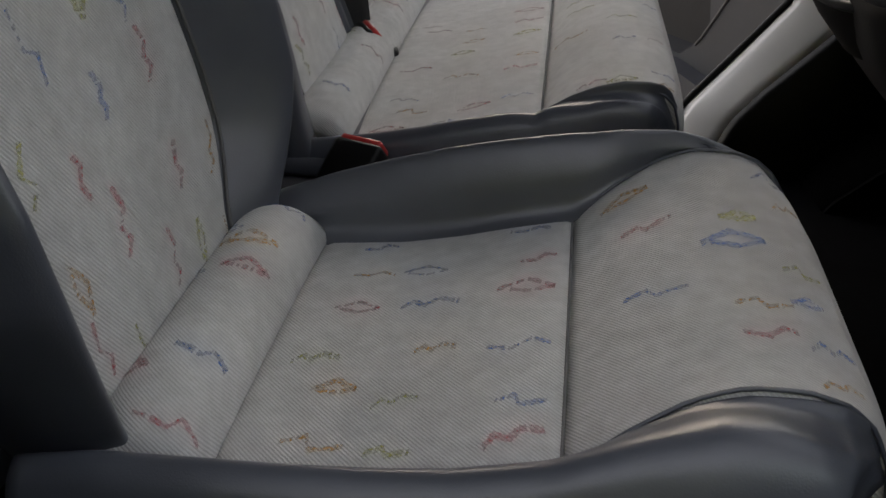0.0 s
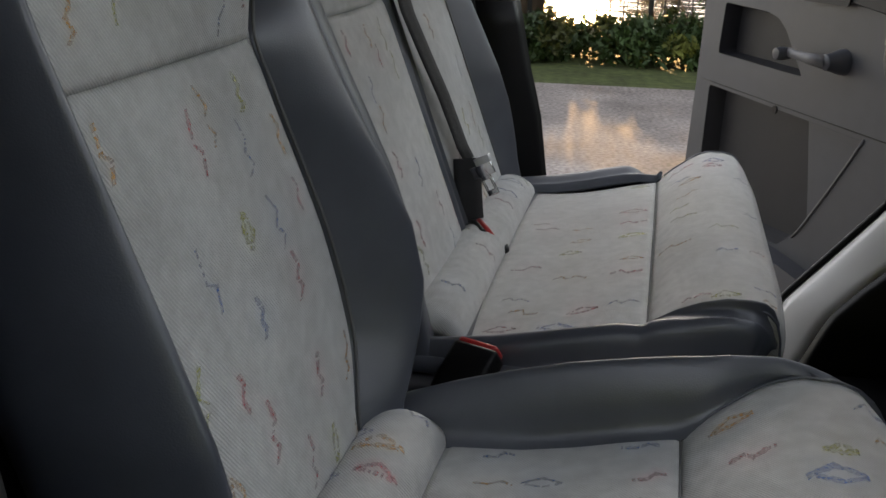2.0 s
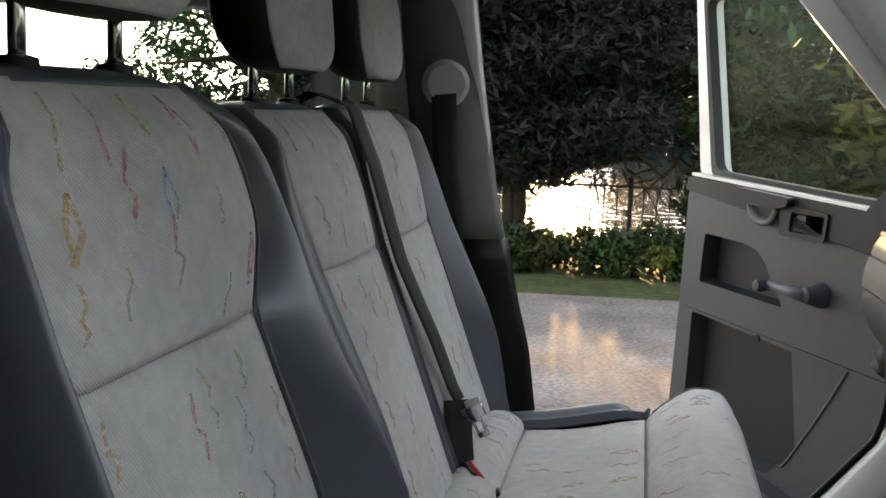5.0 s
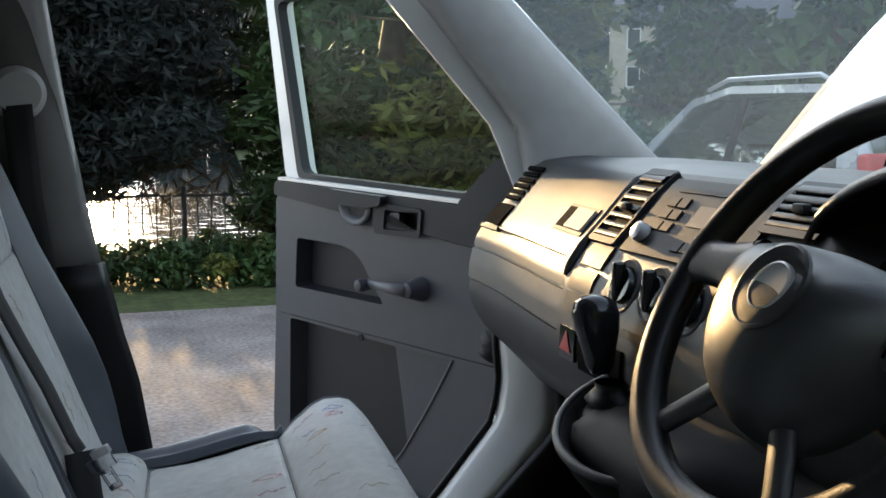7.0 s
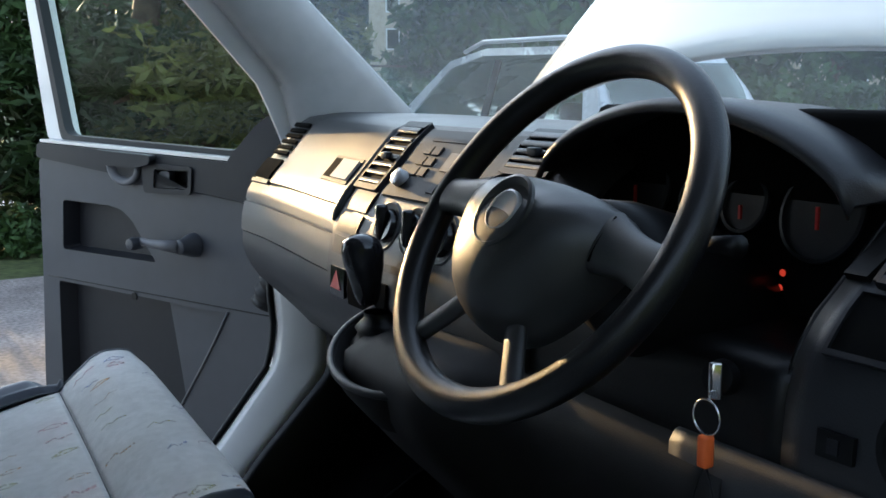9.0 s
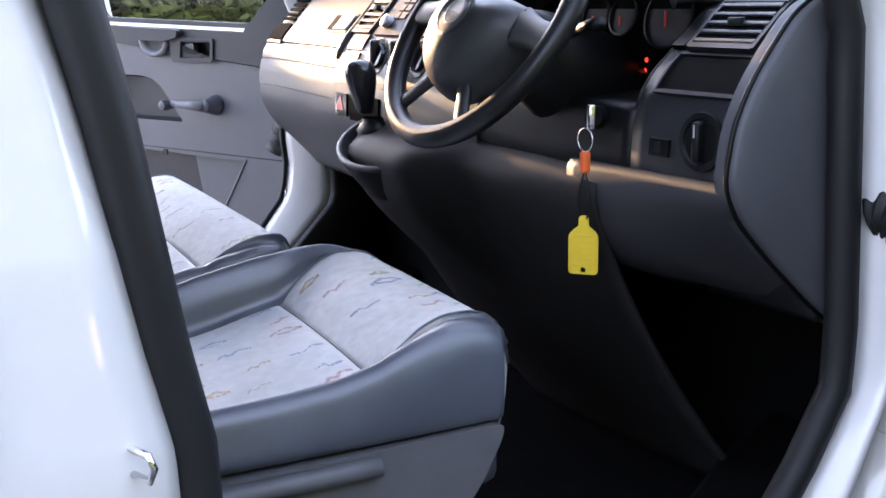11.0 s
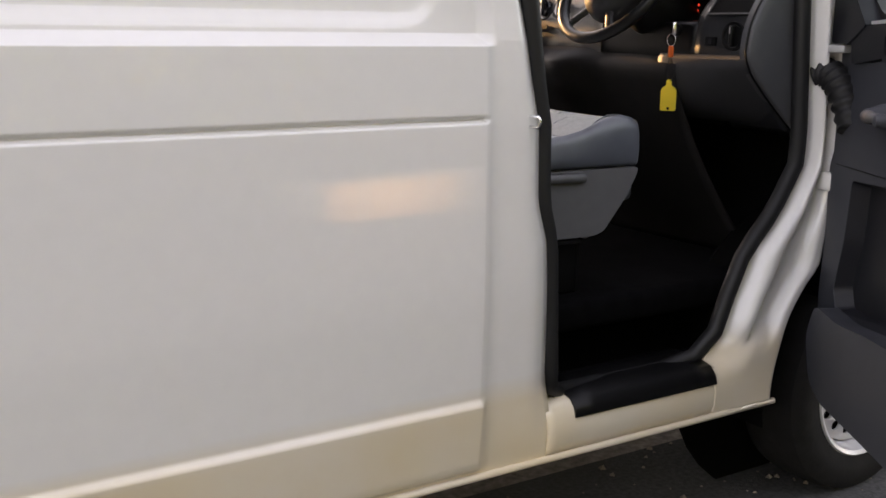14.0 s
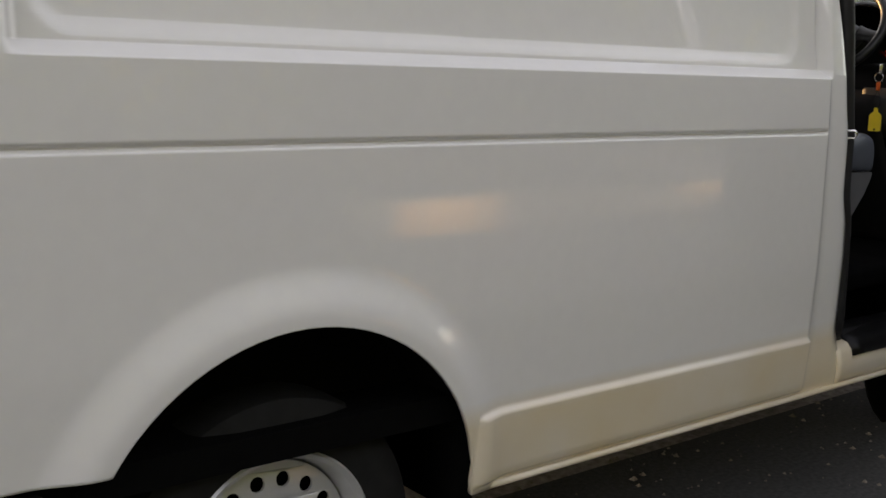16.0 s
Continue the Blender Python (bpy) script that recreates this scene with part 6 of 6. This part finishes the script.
tree("yew_tree", 3.2, 9.6, 5.0, 0.12, lobes_for(1.6, 4.0, 9.0, 10.4, 0.4, 4.6, 30, 0.55, 9), 13000, 0.095, LEAF_Y, "yellow-green bushy yew beside the path", 9, 0.2, 0.3)
tree("conifer_tree", -4.5, 12.5, 8.0, 0.2, lobes_for(-7.0, -3.0, 11.5, 14.0, 0.8, 3.6, 40, 0.6, 13), 9000, 0.08, LEAF_G, "green conifer by the lake", 13, 0.6, 0.3)
hedge = thing("ivy_hedge", (0, 9.7, 0), "low ivy hedge along the verge", "hedge", kind="stuff")
foliage("leaves", lobes_for(-6, 6, 9.3, 10.2, 0.05, 0.34, 330, 0.26, 21), 42000, 0.045, LEAF_G, hedge, 21)
foliage("leaves", lobes_for(-6, 6, 9.2, 10.0, 0.15, 0.44, 60, 0.16, 22), 5000, 0.042, LEAF_Y, hedge, 22)
far_bank = thing("lakeside_wood", (-6, 56, 0), "dark wood on the far bank of the lake", "trees", kind="stuff")
foliage("leaves", lobes_for(-5, 16, 54, 60, 0.5, 8.0, 80, 2.8, 41) + lobes_for(-50, -5, 54, 60, 0.3, 1.5, 70, 1.6, 42), 26000, 0.42, LEAF_D, far_bank, 41, gaps=[((1.0, 15.0, 0.0), 1.3), ((-0.4, 15.0, 0.0), 1.3)] + [(b, g + 0.5) for b, g in GAPS if g > 0.1])
fence = thing("iron_fence", (0, 10.3, 0), "low black iron railing beside the lake", "fence")
fence_bar = fence_post = None
for z in (0.25, 0.84):
    tube("rail", [(-7, 10.3, z), (7, 10.3, z)], 0.016, IRON, fence, sides=6)
for k in range(100):
    if k % 9 == 4:
        if fence_post is None:
            fence_post, k0 = tube("post", [(-7 + 0.14 * k, 10.3, 0.0), (-7 + 0.14 * k, 10.3, 0.93)], 0.026, IRON, fence, sides=8), k
        else:
            ob = new("post", fence_post.data)
            ob.parent, ob.location = fence, (0.14 * (k - k0), 0, 0)
    elif fence_bar is None:
        fence_bar, kb = tube("bar", [(-7 + 0.14 * k, 10.3, 0.0), (-7 + 0.14 * k, 10.3, 0.88)], 0.009, IRON, fence, sides=5), k
    else:
        ob = new("bar", fence_bar.data)
        ob.parent, ob.location = fence, (0.14 * (k - kb), 0, 0)
# bare twigs under the conifer
rng_t = random.Random(8)
twigs = thing("dead_branches", (-1.2, 10.6, 0), "bare orange-brown branches below the conifer", "branches", kind="stuff")
for k in range(90):
    x, y, z = rng_t.uniform(-2.8, 0.5), rng_t.uniform(10.5, 11.3), rng_t.uniform(0.85, 1.35)
    dx, dz = rng_t.uniform(-0.7, 0.7), rng_t.uniform(-0.75, -0.1)
    tube("branch", [(x, y, z), (x + dx * 0.5, y + 0.1, z + dz * 0.35), (x + dx, y, max(0.05, z + dz))], [0.015, 0.010, 0.004], BARK, twigs, sides=5)


def suv(x, y, rz):
    """A parked estate car, nose along its local +x."""
    T = thing("parked_car", (x, y, 0), "silver estate car with roof rails parked", "car")
    m = pose(x, y, 0, 0, 0, rz)
    W = lambda px, py, pz: m @ Vector((px, py, pz * 1.14))
    prof = [(-2.15, 0.45), (-2.2, 0.75), (-2.12, 1.05), (-1.95, 1.35), (-1.75, 1.58), (-1.4, 1.66), (-0.3, 1.67), (0.3, 1.58), (0.85, 1.22), (1.1, 1.08), (1.9, 0.98), (2.2, 0.75), (2.2, 0.45)]
    P = []
    for a, z in prof:
        tum = 0.20 * step((z - 1.0) / 0.7)
        P.append([W(a, s * (0.88 - tum), z) for s in np.linspace(-1, 1, 9)])
    surf("body_top", P, CAR_PAINT, T, "silver bodywork", thick=0.02, crisp=30)
    for s in (-1, 1):
        win = round_poly([(-1.90, 1.06), (-1.70, 1.50), (-1.40, 1.605), (-0.25, 1.615), (0.27, 1.52), (0.78, 1.12)], 0.05)
        low = [(-2.15, 0.4), (-2.2, 0.75), (-2.12, 1.05), (-1.95, 1.35), (-1.75, 1.58), (-1.4, 1.66), (-0.3, 1.67), (0.3, 1.58), (0.85, 1.22), (1.1, 1.08), (1.9, 0.98), (2.2, 0.75), (2.2, 0.4)]
        pl = lambda a, b, z, q=s: W(a, q * (0.885 - 0.20 * step((z - 1.0) / 0.7) + b), z)
        plate("side_panel", low, [win], -0.02, 0.0, pl, CAR_PAINT, T)
        plate("side_glass", win, [], -0.015, -0.012, pl, CAR_GLASS, T, "dark side glass")
        plate("door_post", [(-0.55, 1.08), (-0.45, 1.08), (-0.45, 1.58), (-0.55, 1.58)], [], -0.01, 0.003, pl, BLACK, T)
        tube("roof_rail", [W(-1.6, s * 0.66, 1.65), W(-1.4, s * 0.66, 1.72), W(-0.2, s * 0.66, 1.72), W(0.1, s * 0.66, 1.65)], 0.02, STEEL, T, "silver roof rail", sides=8)
        box("tail_lamp", (-2.2, min(s * 0.62, s * 0.86), 1.06), (-2.06, max(s * 0.62, s * 0.86), 1.40), RED, T, "red tail lamp", bevel=0.03, m=m)
        for ax in (-1.35, 1.35):
            disc("wheel", W(ax, s * 0.80, 0.29), m.to_3x3() @ Vector((0, s, 0)), [(-0.1, 0.2), (-0.1, 0.31), (-0.05, 0.33), (0.06, 0.33), (0.09, 0.30), (0.09, 0.22), (0.06, 0.20), (0.07, 0.0)], TYRE, T, sides=28)
    P = [[W(a, s * (0.70 - 0.0), z) for s in np.linspace(-1, 1, 5)] for a, z in ((-2.13, 1.08), (-1.97, 1.36), (-1.80, 1.54))]
    surf("rear_window", P, DARK_GLASS, T, "dark rear window", thick=0.004)
    for sx in (-0.35, 0.35):
        box("front_seat", (0.0 - 0.35, sx - 0.2, 0.8), (0.0 - 0.2, sx + 0.2, 1.42), BLACK, T, bevel=0.06, m=m)
    return T


suv(4.75, 7.0, 90)


def house(x, y, w, dpt, hgt, rz, label, seed):
    T = thing("house", (x, y, 0), label, "house")
    m = pose(x, y, 0, 0, 0, rz)
    W = lambda px, py, pz: m @ Vector((px, py, pz))
    wins = []
    for fl in range(3):
        for k in range(5):
            cx, cz = -w / 2 + w * (k + 0.5) / 5, 2.0 + fl * 3.1
            if cz + 1 < hgt:
                wins.append([(cx - 0.6, cz - 0.9), (cx + 0.6, cz - 0.9), (cx + 0.6, cz + 0.9), (cx - 0.6, cz + 0.9)])
    pl = lambda a, b, z: W(a, -dpt / 2 + b, z)
    plate("wall", [(-w / 2, 0), (w / 2, 0), (w / 2, hgt), (-w / 2, hgt)], wins, 0, 0.4, pl, STONE, T)
    box("wall", (-w / 2, -dpt / 2 + 0.4, 0), (w / 2, dpt / 2, hgt), STONE, T, bevel=0, m=m)
    for q in wins:
        f = plate("window", q, [[(q[0][0] + 0.12, q[0][1] + 0.12), (q[1][0] - 0.12, q[1][1] + 0.12), (q[2][0] - 0.12, q[2][1] - 0.12), (q[3][0] + 0.12, q[3][1] - 0.12)]], 0.1, 0.2, pl, WHITE, T, "white sash window")
        plate("pane", q, [], 0.2, 0.22, pl, DARK_GLASS, f)
    P = [[W(a, b, hgt + 3.0 * (1 - abs(b) / (dpt / 2 + 0.4))) for b in (-dpt / 2 - 0.4, 0, dpt / 2 + 0.4)] for a in (-w / 2 - 0.4, w / 2 + 0.4)]
    surf("roof", P, SLATE, T, "grey slate roof", thick=0.2)
    box("chimney", (-w / 4, -0.6, hgt + 1.5), (-w / 4 + 1.2, 0.6, hgt + 4.5), STONE, T, m=m, bevel=0.05)
    return T


house(52, 80, 20, 10, 9.5, -32, "pale stone terrace house far across the park", 1)
house(84, 60, 22, 10, 9.5, -50, "pale stone villa far across the park", 2)
rngf = random.Random(77)
for k in range(24):
    a = radians(10 + 3.0 * k + rngf.uniform(-1.5, 1.5))
    r = rngf.uniform(44, 72) if k % 3 else rngf.uniform(100, 120)
    x, y = r * math.cos(a), r * math.sin(a)
    hh = rngf.uniform(11, 17) if k % 3 else 24.0
    tree("tree", x, y, hh, 0.25, lobes_for(x - 0.2 * hh, x + 0.2 * hh, y - 2, y + 2, hh * 0.15, hh * 0.95, 22, 0.13 * hh, k + 90), 3200, 0.036 * hh, LEAF_G if k % 3 else LEAF_D, "green tree across the park", k + 100)
bank = thing("shrubbery", (20, 24, 0), "band of shrubs across the lawn", "shrubs", kind="stuff")
foliage("leaves", lobes_for(10, 34, 20, 30, 0.3, 1.3, 60, 1.2, 31), 14000, 0.22, LEAF_G, bank, 31)
belt = thing("tree_belt", (70, 110, 0), "hazy belt of trees beyond the houses", "trees", kind="stuff")
foliage("leaves", [(140 * math.cos(radians(8 + 0.7 * k)), 140 * math.sin(radians(8 + 0.7 * k)), rngf.uniform(3, 22), 6, 6, 6) for k in range(110)], 26000, 1.1, LEAF_G, belt, 55, gaps=[(GAPS[0][0], 3.0)])
# unseen low wall added at the yard's edge for a warm streak in the paint
low_wall = thing("streak_wall", (6, -6.3, 0), "unseen low pale stone wall added at the yard's edge", "wall")
for k in range(18):
    box("stone", (0.65 + 0.62 * k, -6.5, 0.0), (1.255 + 0.62 * k, -6.2, 0.30 + 0.012 * ((k * 7) % 3)), STONE, low_wall, bevel=0.02)
# unseen near-side trees added to block low sky light, mirrored in the paint
for k in range(12):
    x, y, hh = -24 + 4.6 * k, -17.0 - (k % 2) * 2.0, 9.5 + (k % 3) * 0.9
    tree("tree", x, y, hh, 0.22, lobes_for(x - 2.4, x + 2.4, y - 1.6, y + 1.6, 0.6, hh, 60, 1.5, k + 300), 13000, 0.28, LEAF_G, "unseen green tree added to block low sky light", k + 310)
for k in range(5):
    box("demister_slot", (-0.30, -0.842, 1.535), (-0.29, -0.838, 1.60), BLACK, dash, "", bevel=0, m=Matrix.Translation((0.016 * k, -0.001, 0.012 * k)))

# loose stones and dead leaves on the tarmac beside the van
STONES = material("grey_brown_grit", (0.20, 0.17, 0.14), 0.9, var=0.3, scale=30)
grit = thing("loose_grit", (-1, -1.6, 0), "scattered grit and dead leaves on the tarmac", "grit", kind="stuff")
rng_g = np.random.default_rng(12)
gvs, gfs = [], []
for k in range(2600):
    cx_, cy_ = rng_g.uniform(-4.5, 1.6), rng_g.uniform(-3.2, 0.8)
    r_ = 0.004 + 0.012 * rng_g.random() ** 3
    a_ = rng_g.uniform(0, 6.28)
    b_ = len(gvs)
    gvs += [(cx_ + r_ * math.cos(a_ + q), cy_ + r_ * math.sin(a_ + q), 0.0005) for q in (0, 1.6, 3.3, 4.8)] + [(cx_ + 0.2 * r_, cy_, 0.0005 + r_ * 0.8)]
    gfs += [(b_, b_ + 1, b_ + 4), (b_ + 1, b_ + 2, b_ + 4), (b_ + 2, b_ + 3, b_ + 4), (b_ + 3, b_, b_ + 4)]
put("stones", raw(gvs, gfs), STONES, grit, smooth=False)
